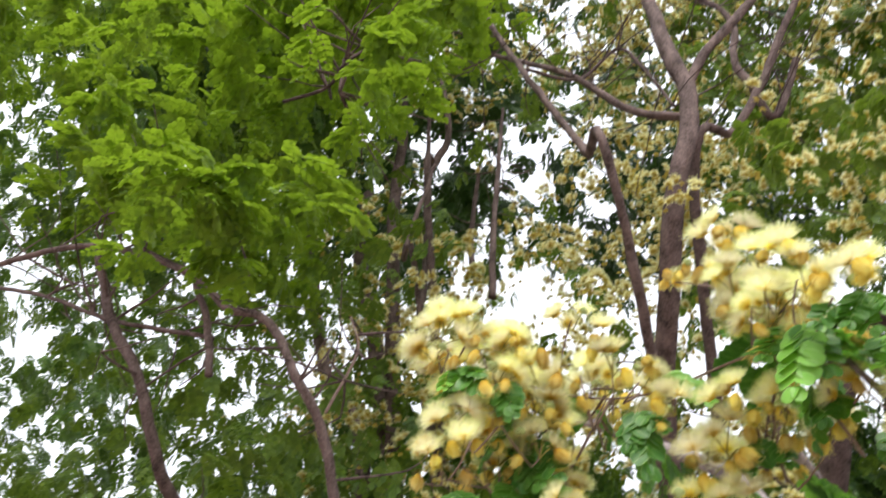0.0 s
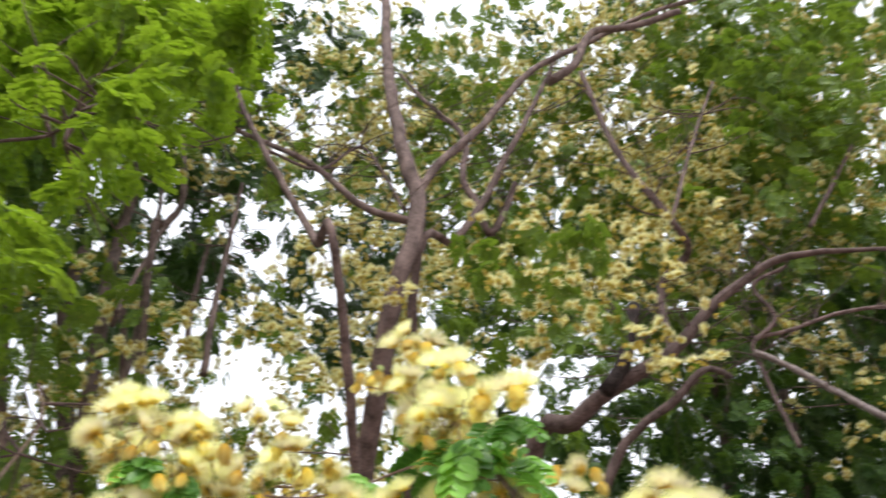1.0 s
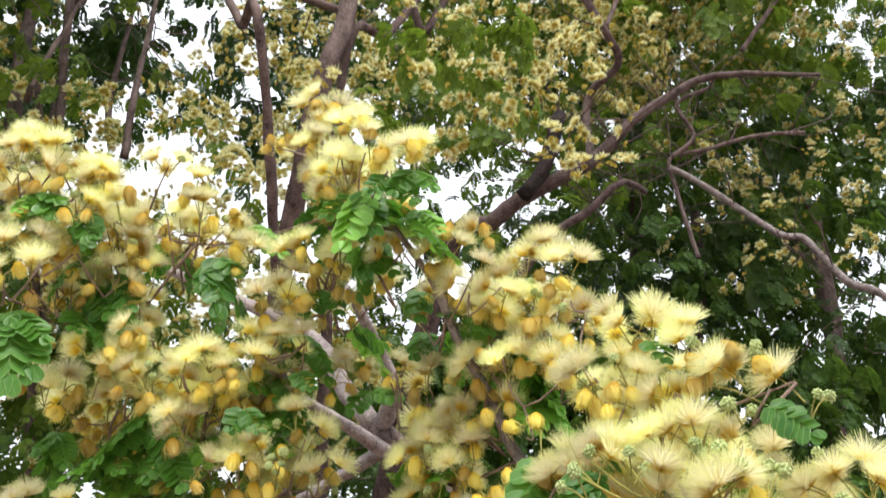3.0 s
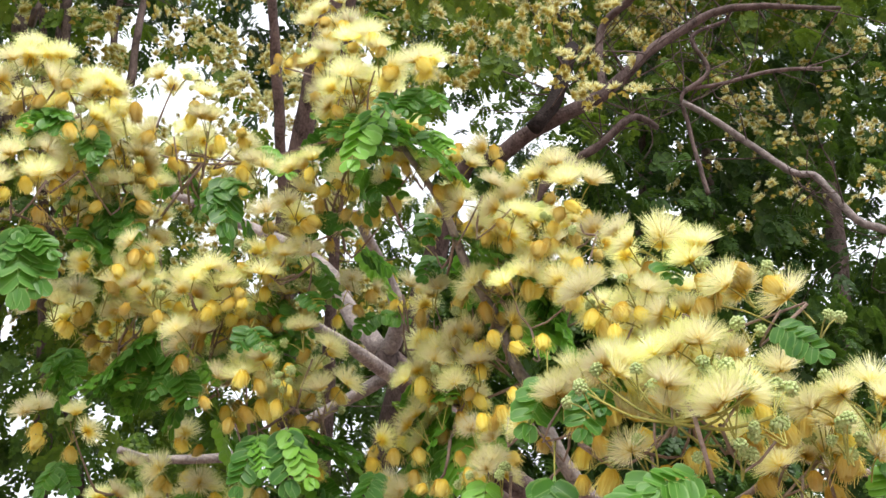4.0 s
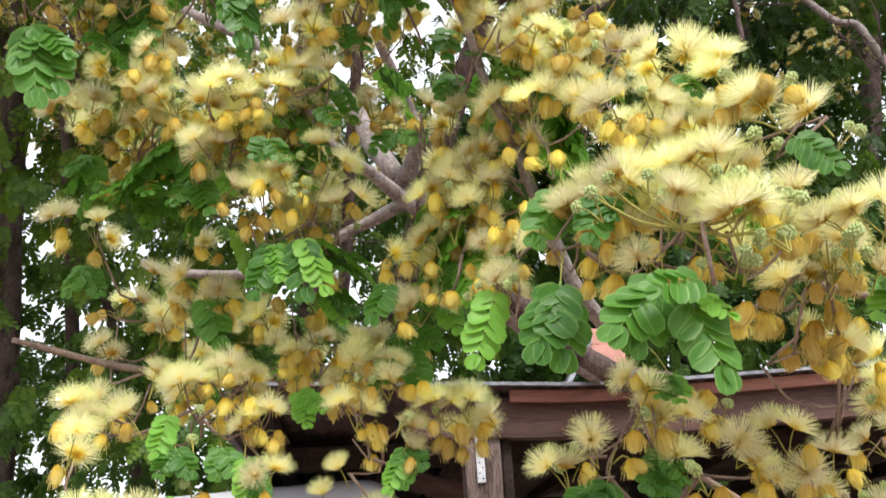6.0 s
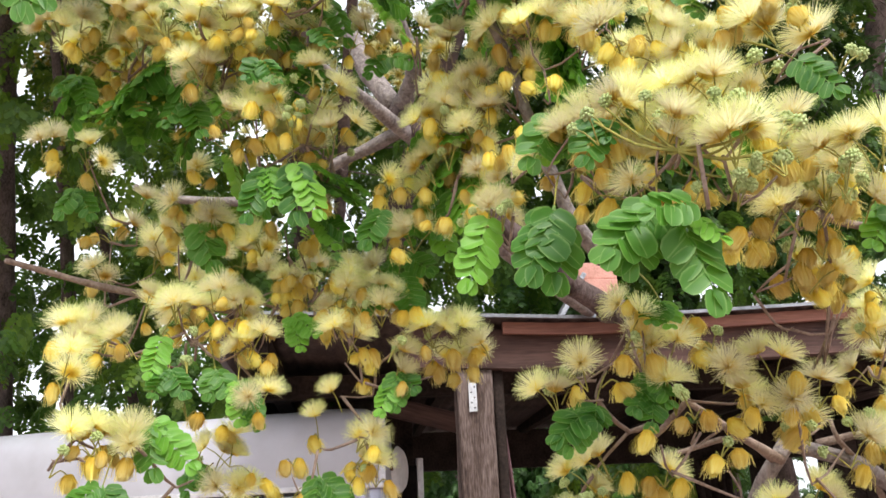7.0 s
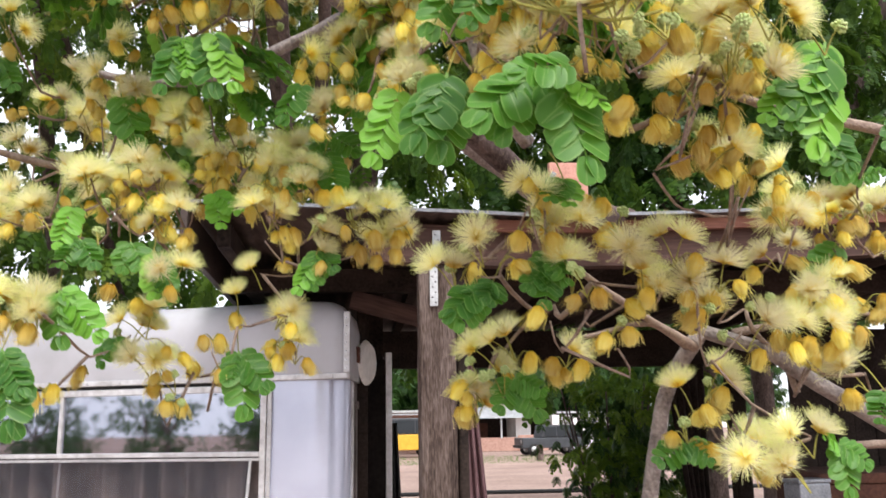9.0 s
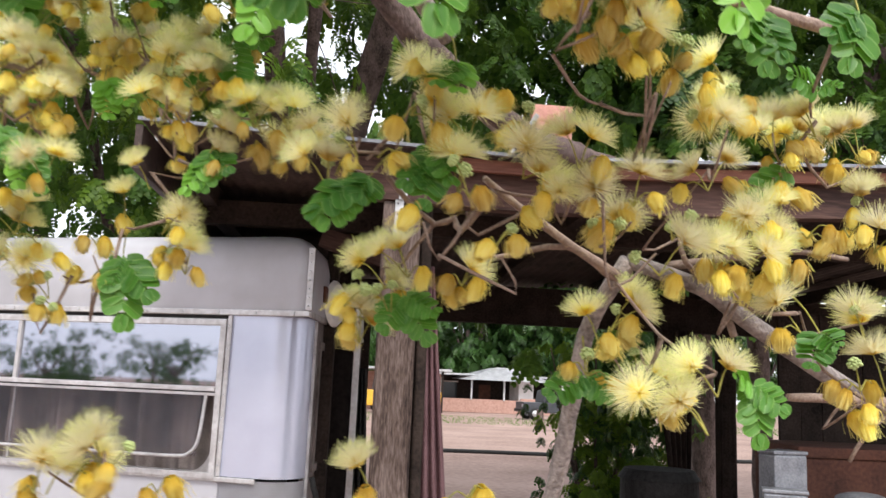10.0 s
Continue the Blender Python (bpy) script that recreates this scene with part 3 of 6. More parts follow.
FANS_B = [
    (-0.196, 2.22, 2.834), (-0.816, 2.37, 2.801), (-0.484, 2.43, 2.777), (0, 2.15, 2.776), (-0.612, 2.39, 2.774),
    (-0.922, 2.4, 2.771), (-0.147, 2.21, 2.769), (-0.054, 2.17, 2.767), (-0.543, 2.41, 2.764), (-0.397, 2.52, 2.753),
    (-0.099, 2.19, 2.735), (-0.682, 2.41, 2.73), (-0.293, 2.49, 2.72), (-1.02, 2.49, 2.718), (0.01, 2.14, 2.713),
    (-0.919, 2.46, 2.712), (-0.875, 2.53, 2.71), (-0.601, 2.41, 2.705), (-0.74, 2.42, 2.703), (-0.806, 2.41, 2.7),
    (-0.648, 2.42, 2.696), (-0.114, 2.2, 2.694), (-0.237, 2.46, 2.676), (-0.868, 2.64, 2.669), (-0.729, 2.46, 2.61),
    (-0.511, 2.46, 2.609), (0.029, 2.1, 2.607), (-1.14, 2.78, 2.59), (-0.494, 2.49, 2.577), (-0.034, 2.19, 2.576),
]
FANS_C = [
    (-0.114, 2.22, 2.573), (-0.192, 2.37, 2.562), (-1.03, 2.75, 2.557), (-0.574, 2.45, 2.546), (-0.218, 2.4, 2.543),
    (-0.719, 2.49, 2.524), (-0.625, 2.47, 2.51), (-0.192, 2.41, 2.506), (-0.266, 2.43, 2.488), (0.031, 1.97, 2.486),
    (-0.466, 2.48, 2.485), (0.054, 1.94, 2.47), (-0.191, 2.42, 2.442), (-0.024, 2.02, 2.415), (0.089, 1.9, 2.406),
    (-0.268, 2.48, 2.403), (-0.752, 2.76, 2.39), (-0.881, 2.79, 2.388), (0.007, 1.97, 2.377), (0.128, 1.86, 2.345),
    (0.054, 1.92, 2.344), (-0.637, 2.74, 2.343), (0.187, 1.83, 2.303), (-0.993, 2.82, 2.291), (-0.129, 2.18, 2.291),
    (-0.311, 2.55, 2.284), (-0.111, 2.06, 2.277), (-0.06, 1.93, 2.269), (0.004, 1.9, 2.269), (0.049, 1.89, 2.259),
]
FANS_D = [
    (-0.577, 2.76, 2.256), (-0.45, 2.71, 2.251), (-0.187, 2.33, 2.247), (-0.094, 1.92, 2.245), (0.085, 1.84, 2.225),
    (-0.461, 2.69, 2.207), (-0.389, 2.65, 2.2), (-0.716, 2.62, 2.183), (-0.868, 2.68, 2.183), (0.207, 1.88, 2.18),
    (-0.041, 1.88, 2.18), (0.258, 1.88, 2.179), (-0.663, 2.64, 2.171), (0.23, 1.86, 2.158), (0.034, 1.84, 2.155),
    (-0.377, 2.63, 2.152), (-0.776, 2.56, 2.148), (0.255, 1.94, 2.119), (0.183, 1.98, 2.114), (-0.213, 2.66, 2.109),
    (-0.273, 2.64, 2.106), (-0.971, 2.54, 2.098), (-0.446, 2.64, 2.095), (-0.849, 2.58, 2.084), (-0.642, 2.6, 2.077),
    (-0.151, 2.64, 2.073), (-0.949, 2.57, 2.072), (0.722, 2.42, 2.065), (0.641, 2.34, 2.064), (-0.349, 2.64, 2.052),
]
FANS_E = [
    (0.222, 2.05, 2.052), (0.764, 2.42, 2.05), (0.57, 2.34, 2.035), (-0.934, 2.43, 2.008), (-0.005, 2.21, 2.008),
    (0.4, 2.18, 1.994), (0.24, 2.14, 1.994), (0.08, 2.26, 1.99), (-0.46, 2.68, 1.986), (-0.616, 2.59, 1.972),
    (-0.018, 2.21, 1.962), (0.783, 2.43, 1.954), (0.443, 2.29, 1.952), (0.226, 2.2, 1.947), (-0.072, 2.22, 1.945),
    (0.156, 2.24, 1.938), (0.603, 2.37, 1.914), (-0.111, 2.26, 1.91), (-0.432, 2.69, 1.905), (0.065, 2.22, 1.903),
    (-0.903, 2.42, 1.898), (0.528, 2.36, 1.895), (0.256, 2.21, 1.891), (-0.86, 2.43, 1.889), (-0.816, 2.47, 1.884),
    (-0.679, 2.66, 1.884), (0.196, 2.24, 1.881), (0.54, 2.35, 1.875), (-0.717, 2.69, 1.866), (-0.446, 2.73, 1.863),
]
FANS_F = [
    (-0.925, 2.39, 1.857), (0.471, 2.33, 1.841), (-0.393, 2.73, 1.838), (0.013, 2.43, 1.816), (0.355, 2.25, 1.815),
    (-0.675, 2.7, 1.81), (-0.022, 2.41, 1.796), (-0.049, 2.44, 1.769), (0.604, 2.33, 1.751), (0.304, 2.31, 1.739),
    (0.698, 2.32, 1.739), (0.295, 2.34, 1.722), (-0.057, 2.44, 1.711), (0.713, 2.3, 1.671), (0.398, 2.16, 1.651),
    (0.338, 2.27, 1.629), (0.323, 2.18, 1.622), (0.377, 2.14, 1.604), (-0.378, 2.28, 1.519), (-0.418, 2.28, 1.507),
    (-0.445, 2.28, 1.491),
]
FANS = FANS_A + FANS_B + FANS_C + FANS_D + FANS_E + FANS_F
BELLS_A = [
    (-0.548, 2.43, 3.363), (-0.566, 2.48, 3.355), (-0.419, 2.24, 3.272), (-0.488, 2.32, 3.237), (-0.732, 2.38, 3.135),
    (-0.964, 2.24, 3.095), (-0.398, 2.16, 3.091), (-0.631, 2.4, 3.09), (-0.668, 2.4, 3.059), (-0.818, 2.35, 3.029),
    (-0.314, 2.07, 2.935), (-0.26, 2.06, 2.926), (-0.948, 2.29, 2.925), (-0.469, 2.38, 2.895), (-0.444, 2.33, 2.889),
    (-0.157, 2.22, 2.886), (-1, 2.26, 2.874), (-0.913, 2.34, 2.872), (-0.343, 2.23, 2.867), (-0.117, 2.2, 2.847),
    (-1.06, 2.24, 2.846), (-0.518, 2.4, 2.835), (-0.315, 2.35, 2.827), (-0.338, 2.36, 2.826), (-1.01, 2.26, 2.819),
    (-0.207, 2.25, 2.799), (-1.08, 2.24, 2.789), (-0.315, 2.39, 2.771), (-0.232, 2.38, 2.761), (-1, 2.53, 2.724),
]
BELLS_B = [
    (-0.304, 2.52, 2.709), (-0.431, 2.53, 2.695), (-0.805, 2.48, 2.668), (-0.98, 2.67, 2.662), (-0.954, 2.64, 2.658),
    (-0.602, 2.42, 2.656), (-0.907, 2.65, 2.65), (-0.716, 2.43, 2.648), (0.004, 2.12, 2.645), (-0.647, 2.43, 2.645),
    (-0.233, 2.46, 2.642), (-0.882, 2.66, 2.637), (-0.17, 2.39, 2.627), (-0.842, 2.64, 2.613), (-0.063, 2.18, 2.61),
    (-0.249, 2.45, 2.597), (-0.132, 2.29, 2.593), (-0.056, 2.2, 2.549), (-0.15, 2.37, 2.521), (-0.621, 2.47, 2.508),
    (-0.129, 2.31, 2.5), (-0.614, 2.48, 2.488), (-0.032, 2.15, 2.481), (-0.782, 2.72, 2.465), (-0.25, 2.44, 2.46),
    (-0.553, 2.49, 2.448), (-0.648, 2.49, 2.444), (-0.17, 2.38, 2.428), (-0.102, 2.22, 2.427), (-0.752, 2.75, 2.408),
]
BELLS_C = [
    (-0.811, 2.75, 2.399), (-0.023, 1.99, 2.372), (0.007, 1.97, 2.361), (-0.378, 2.51, 2.357), (-0.584, 2.7, 2.354),
    (-0.304, 2.52, 2.35), (-0.823, 2.76, 2.349), (-0.727, 2.76, 2.344), (0.028, 1.95, 2.341), (-0.513, 2.59, 2.336),
    (-0.555, 2.78, 2.335), (-0.173, 2.29, 2.331), (-0.151, 2.25, 2.326), (0.076, 1.9, 2.319), (-0.27, 2.53, 2.311),
    (-0.196, 2.37, 2.301), (0.147, 1.83, 2.295), (-0.251, 2.48, 2.267), (-0.678, 2.74, 2.265), (-0.55, 2.74, 2.237),
    (-0.5, 2.73, 2.232), (-0.587, 2.75, 2.227), (-0.61, 2.74, 2.199), (-0.394, 2.64, 2.174), (-0.57, 2.72, 2.172),
    (-0.687, 2.6, 2.145), (0.118, 1.9, 2.143), (0.113, 1.93, 2.131), (-0.434, 2.63, 2.128), (-0.32, 2.63, 2.116),
]
BELLS_D = [
    (-0.676, 2.6, 2.111), (0.184, 2.08, 2.069), (-0.412, 2.64, 2.059), (0.297, 2.08, 2.053), (-0.447, 2.65, 2.05),
    (0.085, 1.94, 2.047), (0.212, 2.08, 2.047), (-0.262, 2.65, 2.047), (-0.659, 2.61, 2.044), (0.234, 2.02, 2.043),
    (0.303, 2.13, 2.043), (-0.851, 2.55, 2.035), (0.335, 2.15, 2.033), (0.228, 2.09, 2.03), (-0.274, 2.65, 2.024),
    (0.7, 2.42, 2.024), (0.289, 2.12, 2.023), (-0.179, 2.68, 2.021), (0.763, 2.42, 2.02), (0.412, 2.16, 2.017),
    (0.63, 2.39, 2.013), (0.122, 2.26, 2.01), (0.024, 2.22, 2.009), (-0.245, 2.67, 1.997), (0.437, 2.21, 1.993),
    (-0.419, 2.67, 1.989), (-0.345, 2.66, 1.985), (0.606, 2.39, 1.984), (0.032, 2.23, 1.965), (0.152, 2.25, 1.959),
]
BELLS_E = [
    (-0.022, 2.2, 1.941), (0.6, 2.38, 1.94), (0.542, 2.37, 1.928), (-0.75, 2.58, 1.919), (-0.046, 2.23, 1.902),
    (-0.699, 2.65, 1.894), (-0.509, 2.72, 1.888), (-0.103, 2.27, 1.883), (0.531, 2.35, 1.879), (0.709, 2.37, 1.862),
    (0.314, 2.24, 1.859), (0.633, 2.36, 1.854), (0.556, 2.35, 1.852), (-0.845, 2.45, 1.843), (0.074, 2.17, 1.841),
    (0.177, 2.21, 1.84), (-0.869, 2.41, 1.84), (0.756, 2.38, 1.838), (-0.561, 2.73, 1.837), (0.598, 2.34, 1.823),
    (0.013, 2.17, 1.822), (0.295, 2.25, 1.82), (-0.417, 2.73, 1.815), (0.632, 2.34, 1.798), (0.479, 2.32, 1.795),
    (-0.446, 2.73, 1.793), (-0.605, 2.73, 1.787), (0.556, 2.33, 1.785), (0.114, 2.19, 1.783), (0.516, 2.33, 1.781),
]
BELLS_F = [
    (-0.56, 2.73, 1.774), (-0.786, 2.67, 1.768), (0.487, 2.32, 1.762), (0.094, 2.39, 1.752), (-0.664, 2.72, 1.749),
    (0.059, 2.41, 1.735), (-0.816, 2.53, 1.727), (-0.62, 2.72, 1.709), (0.346, 2.32, 1.692), (-0.043, 2.44, 1.691),
    (0.316, 2.33, 1.671), (0.273, 2.32, 1.622), (0.669, 2.29, 1.619), (0.693, 2.29, 1.58), (-0.373, 2.28, 1.465),
    (-0.412, 2.27, 1.458), (0.101, 2.27, 1.454), (-0.026, 2.31, 1.445), (-0.312, 2.31, 1.443), (-0.463, 2.29, 1.44),
]
BELLS = BELLS_A + BELLS_B + BELLS_C + BELLS_D + BELLS_E + BELLS_F
BUDS_A = [
    (-0.201, 2.43, 2.624), (-0.546, 2.46, 2.522), (-0.555, 2.46, 2.503), (-0.25, 2.42, 2.5), (-0.245, 2.45, 2.423),
    (0.163, 1.84, 2.361), (0.078, 1.89, 2.346), (-0.106, 2.11, 2.298), (0.099, 1.86, 2.291), (0.082, 1.89, 2.286),
    (0.171, 1.82, 2.273), (-0.174, 2.31, 2.245), (-0.059, 1.89, 2.231), (0.018, 1.88, 2.229), (-0.116, 1.91, 2.22),
    (0.046, 1.85, 2.197), (-0.424, 2.65, 2.189), (0.078, 1.82, 2.18), (0.326, 1.91, 2.166), (0.086, 1.83, 2.143),
    (0.083, 1.83, 2.141), (0.206, 1.91, 2.137), (0.184, 1.87, 2.136), (0.207, 1.9, 2.132), (0.033, 1.88, 2.127),
    (0.047, 1.89, 2.12), (-0.773, 2.56, 2.107), (-0.366, 2.63, 2.081), (-0.746, 2.55, 2.053), (-0.856, 2.45, 1.882),
]
BUDS_B = [
    (0.377, 2.27, 1.873), (0.281, 2.24, 1.856), (-0.627, 2.72, 1.782), (-0.083, 2.42, 1.769), (-0.011, 2.43, 1.753),
    (-0.62, 2.72, 1.737), (0.35, 2.33, 1.674), (0.326, 2.29, 1.621),
]
BUDS = BUDS_A + BUDS_B
HANGING_A = [
    ((-0.606, 2.41, 3.053), [(-0.523, 2.38, 2.948), (-0.579, 2.38, 2.987)]),
    ((-1.01, 2.24, 3.021), [(-1.01, 2.21, 2.951), (-0.962, 2.21, 2.971)]),
    ((-1.03, 2.24, 3.018), [(-1.05, 2.21, 2.955), (-0.948, 2.21, 2.937)]),
    ((-0.935, 2.27, 2.989), [(-0.907, 2.24, 2.892)]),
    ((-0.932, 2.27, 2.985), [(-0.909, 2.24, 2.879)]),
    ((-0.68, 2.42, 2.974), [(-0.71, 2.39, 2.866), (-0.665, 2.39, 2.802), (-0.62, 2.39, 2.903)]),
    ((-0.356, 2.14, 2.918), [(-0.417, 2.11, 2.752), (-0.343, 2.11, 2.786)]),
    ((-0.261, 2.07, 2.905), [(-0.225, 2.04, 2.826), (-0.313, 2.04, 2.828)]),
    ((-0.306, 2.08, 2.898), [(-0.268, 2.05, 2.814), (-0.359, 2.05, 2.84)]),
]
HANGING_B = [
    ((-0.246, 2.16, 2.878), [(-0.21, 2.13, 2.802), (-0.25, 2.13, 2.802)]),
    ((-0.433, 2.41, 2.86), [(-0.494, 2.38, 2.787), (-0.409, 2.38, 2.786)]),
    ((-0.341, 2.27, 2.856), [(-0.299, 2.24, 2.782), (-0.361, 2.24, 2.773)]),
    ((-0.245, 2.34, 2.806), [(-0.249, 2.31, 2.713)]),
    ((-1.04, 2.28, 2.755), [(-1.06, 2.25, 2.645), (-1, 2.25, 2.567), (-0.947, 2.25, 2.675)]),
    ((-0.228, 2.42, 2.747), [(-0.264, 2.39, 2.668), (-0.187, 2.39, 2.677)]),
    ((-1.03, 2.3, 2.745), [(-0.973, 2.27, 2.598), (-1.03, 2.27, 2.671)]),
    ((-0.509, 2.45, 2.683), [(-0.472, 2.42, 2.63)]),
    ((-0.349, 2.55, 2.681), [(-0.405, 2.52, 2.62), (-0.279, 2.52, 2.645)]),
]
HANGING_C = [
    ((-1.02, 2.61, 2.659), [(-1.06, 2.58, 2.597), (-0.984, 2.58, 2.568)]),
    ((-0.922, 2.67, 2.632), [(-0.959, 2.64, 2.556), (-0.894, 2.64, 2.514)]),
    ((-0.613, 2.43, 2.595), [(-0.637, 2.4, 2.534), (-0.576, 2.4, 2.532)]),
    ((-0.909, 2.67, 2.591), [(-0.889, 2.64, 2.502), (-0.824, 2.64, 2.529)]),
    ((-1.07, 2.81, 2.479), [(-1.1, 2.78, 2.392), (-1.02, 2.78, 2.392)]),
    ((0.05, 1.94, 2.415), [(0.06, 1.91, 2.371)]),
    ((-0.548, 2.5, 2.405), [(-0.49, 2.47, 2.275), (-0.542, 2.47, 2.263)]),
    ((-0.604, 2.51, 2.397), [(-0.643, 2.48, 2.272), (-0.586, 2.48, 2.307)]),
    ((-0.781, 2.74, 2.369), [(-0.729, 2.71, 2.244)]),
]
HANGING_D = [
    ((-0.518, 2.65, 2.345), [(-0.462, 2.62, 2.264), (-0.434, 2.62, 2.283)]),
    ((-0.751, 2.76, 2.338), [(-0.753, 2.73, 2.255)]),
    ((-0.373, 2.53, 2.315), [(-0.417, 2.5, 2.221)]),
    ((-0.11, 2.11, 2.309), [(-0.172, 2.08, 2.207), (-0.074, 2.08, 2.215)]),
    ((0.124, 1.82, 2.239), [(0.167, 1.79, 2.177)]),
    ((-0.104, 1.94, 2.216), [(-0.134, 1.91, 2.133), (-0.095, 1.91, 2.17)]),
    ((-0.196, 2.3, 2.211), [(-0.246, 2.27, 2.065)]),
    ((0.366, 1.96, 2.15), [(0.298, 1.93, 2.027), (0.33, 1.93, 1.977)]),
    ((-0.566, 2.69, 2.134), [(-0.539, 2.66, 2.054), (-0.505, 2.66, 2.089)]),
]
HANGING_E = [
    ((-0.143, 2.05, 2.13), [(-0.201, 2.02, 2.007), (-0.156, 2.02, 1.991)]),
    ((0.33, 1.97, 2.106), [(0.26, 1.94, 2.029), (0.298, 1.94, 2.017)]),
    ((-0.044, 1.91, 2.078), [(-0.138, 1.88, 1.993), (-0.108, 1.88, 1.979)]),
    ((0.63, 2.31, 2.068), [(0.578, 2.28, 2.089), (0.65, 2.28, 2.077)]),
    ((-0.029, 1.9, 2.067), [(0.013, 1.87, 1.923), (0.034, 1.87, 2.018)]),
    ((-0.798, 2.55, 2.065), [(-0.811, 2.52, 1.978)]),
    ((0.525, 2.03, 2.061), [(0.496, 2, 1.971), (0.47, 2, 2.014)]),
    ((-0.015, 1.86, 2.06), [(-0.1, 1.83, 2.039)]),
    ((0.406, 2.05, 2.06), [(0.377, 2.02, 2.004), (0.432, 2.02, 1.988), (0.411, 2.02, 1.972)]),
]
HANGING_F = [
    ((0.052, 2.19, 2.022), [(0.055, 2.16, 1.975), (0.024, 2.16, 1.987)]),
    ((-0.706, 2.61, 2.01), [(-0.66, 2.58, 1.938), (-0.712, 2.58, 1.944)]),
    ((-0.344, 2.65, 2.002), [(-0.39, 2.62, 1.911), (-0.357, 2.62, 1.916), (-0.309, 2.62, 1.955)]),
    ((-0.779, 2.54, 1.999), [(-0.803, 2.51, 1.946), (-0.738, 2.51, 1.944)]),
    ((-0.66, 2.6, 1.985), [(-0.61, 2.57, 1.887), (-0.647, 2.57, 1.893)]),
    ((0.622, 2.39, 1.961), [(0.545, 2.36, 1.913)]),
    ((0.034, 2.22, 1.908), [(-0.013, 2.19, 1.846), (0.018, 2.19, 1.82), (0.056, 2.19, 1.857)]),
    ((-0.802, 2.52, 1.9), [(-0.712, 2.49, 1.809), (-0.787, 2.49, 1.792)]),
    ((-0.055, 2.24, 1.868), [(-0.143, 2.21, 1.814), (-0.123, 2.21, 1.792), (-0.069, 2.21, 1.829)]),
]
HANGING_G = [
    ((-0.746, 2.68, 1.832), [(-0.768, 2.65, 1.774), (-0.714, 2.65, 1.791)]),
    ((-0.509, 2.73, 1.807), [(-0.522, 2.7, 1.732), (-0.483, 2.7, 1.665), (-0.439, 2.7, 1.724)]),
    ((-0.843, 2.4, 1.783), [(-0.899, 2.37, 1.743), (-0.806, 2.37, 1.635), (-0.793, 2.37, 1.704)]),
    ((0.007, 2.43, 1.728), [(0.053, 2.4, 1.654), (-0.026, 2.4, 1.671), (0.062, 2.4, 1.705)]),
    ((0.621, 2.31, 1.692), [(0.594, 2.28, 1.644), (0.633, 2.28, 1.682)]),
    ((0.271, 2.32, 1.614), [(0.208, 2.29, 1.587), (0.306, 2.29, 1.587)]),
    ((0.47, 2.22, 1.611), [(0.473, 2.19, 1.528), (0.513, 2.19, 1.58), (0.441, 2.19, 1.631)]),
]
HANGING = HANGING_A + HANGING_B + HANGING_C + HANGING_D + HANGING_E + HANGING_F + HANGING_G

# ---- ground and far ground ----
bm = bmesh.new()
bmesh.ops.create_grid(bm, x_segments=60, y_segments=60, size=1.0)
for v in bm.verts:
    r = max(abs(v.co.x), abs(v.co.y))
    k = 400 * r * r if r > 0 else 0
    s = k / r if r > 0 else 0
    v.co.x, v.co.y = v.co.x * s, v.co.y * s + 10
    v.co.z = 0.03 * noise.noise(Vector((v.co.x * 0.5, v.co.y * 0.5, 0))) - 0.02
tagged(part("ground", bm, SAND, None, smooth=True), "bare pinkish sandy ground of the yard", "ground", kind="structure")


def blades(n, x0, x1, y0, y1, tall):
    V, F = [], []
    for i in range(n):
        x, y, a, h = rng.uniform(x0, x1), rng.uniform(y0, y1), rng.uniform(0, 6.28), tall * rng.uniform(0.4, 1.2)
        c, s = math.cos(a) * h * 0.25, math.sin(a) * h * 0.25
        b = len(V)
        V += [(x - c, y - s, -0.03), (x + c, y + s, -0.03), (x + s * rng.uniform(-1, 1), y + c * rng.uniform(-1, 1), h)]
        F.append((b, b + 1, b + 2))
    return mesh_of("grass", V, F, GRASS, smooth=False)


tagged(new("grass", blades(14000, -12, 40, 41, 52, 0.07)), "strip of short green grass across the yard", "grass", kind="stuff")
pipe = tube("pipe", [(-8, 21.5, 0.09), (2, 22, 0.10), (9, 22.3, 0.07), (20, 23, 0.10)], 0.05, 0.05, RUBBER, None, step=0.6, wobble=0.02)
tagged(pipe, "black plastic water pipe lying on the sand", "pipe")

# ---- far house with an open veranda ----
house = thing("house", "low brick house with a white wall and pale tin veranda roof", "house", pose(10.6, 62, 0, 0, 0, 4))
# back wall coloured near black for the shade under the veranda
box("wall", -8, 8, 3, 3.3, 0, 2.7, DARK_SHADED_WOOD, house)
box("white_wall", 0.8, 1.9, 0.2, 3, 0, 2.6, WHITE, house, label="whitewashed wall beside the veranda")
box("white_wall", 3.6, 8, 0.4, 3, 0, 2.5, WHITE, house)
box("brick_wall", -8, 0.8, -0.2, 0.0, 0, 0.95, BRICK, house, label="low pale brick veranda wall")
box("brick_wall", 0.8, 3.0, -0.4, -0.22, 0, 1.1, BRICK, house)
bm = bmesh.new()
bm.faces.new([bm.verts.new(q) for q in ((-3.6, -0.8, 2.3), (3.2, -0.8, 2.3), (0.4, 1.2, 3.3), (-0.6, 1.2, 3.3))])
bm.faces.new([bm.verts.new(q) for q in ((3.2, -0.8, 2.3), (3.4, 4, 2.4), (0.4, 4, 3.3), (0.4, 1.2, 3.3))])
bm.faces.new([bm.verts.new(q) for q in ((-3.6, -0.8, 2.3), (-0.6, 1.2, 3.3), (-0.6, 4, 3.3), (-3.8, 4, 2.4))])
bmesh.ops.solidify(bm, geom=bm.faces[:], thickness=0.08)
part("roof", bm, TIN, house, "pale corrugated tin veranda roof")
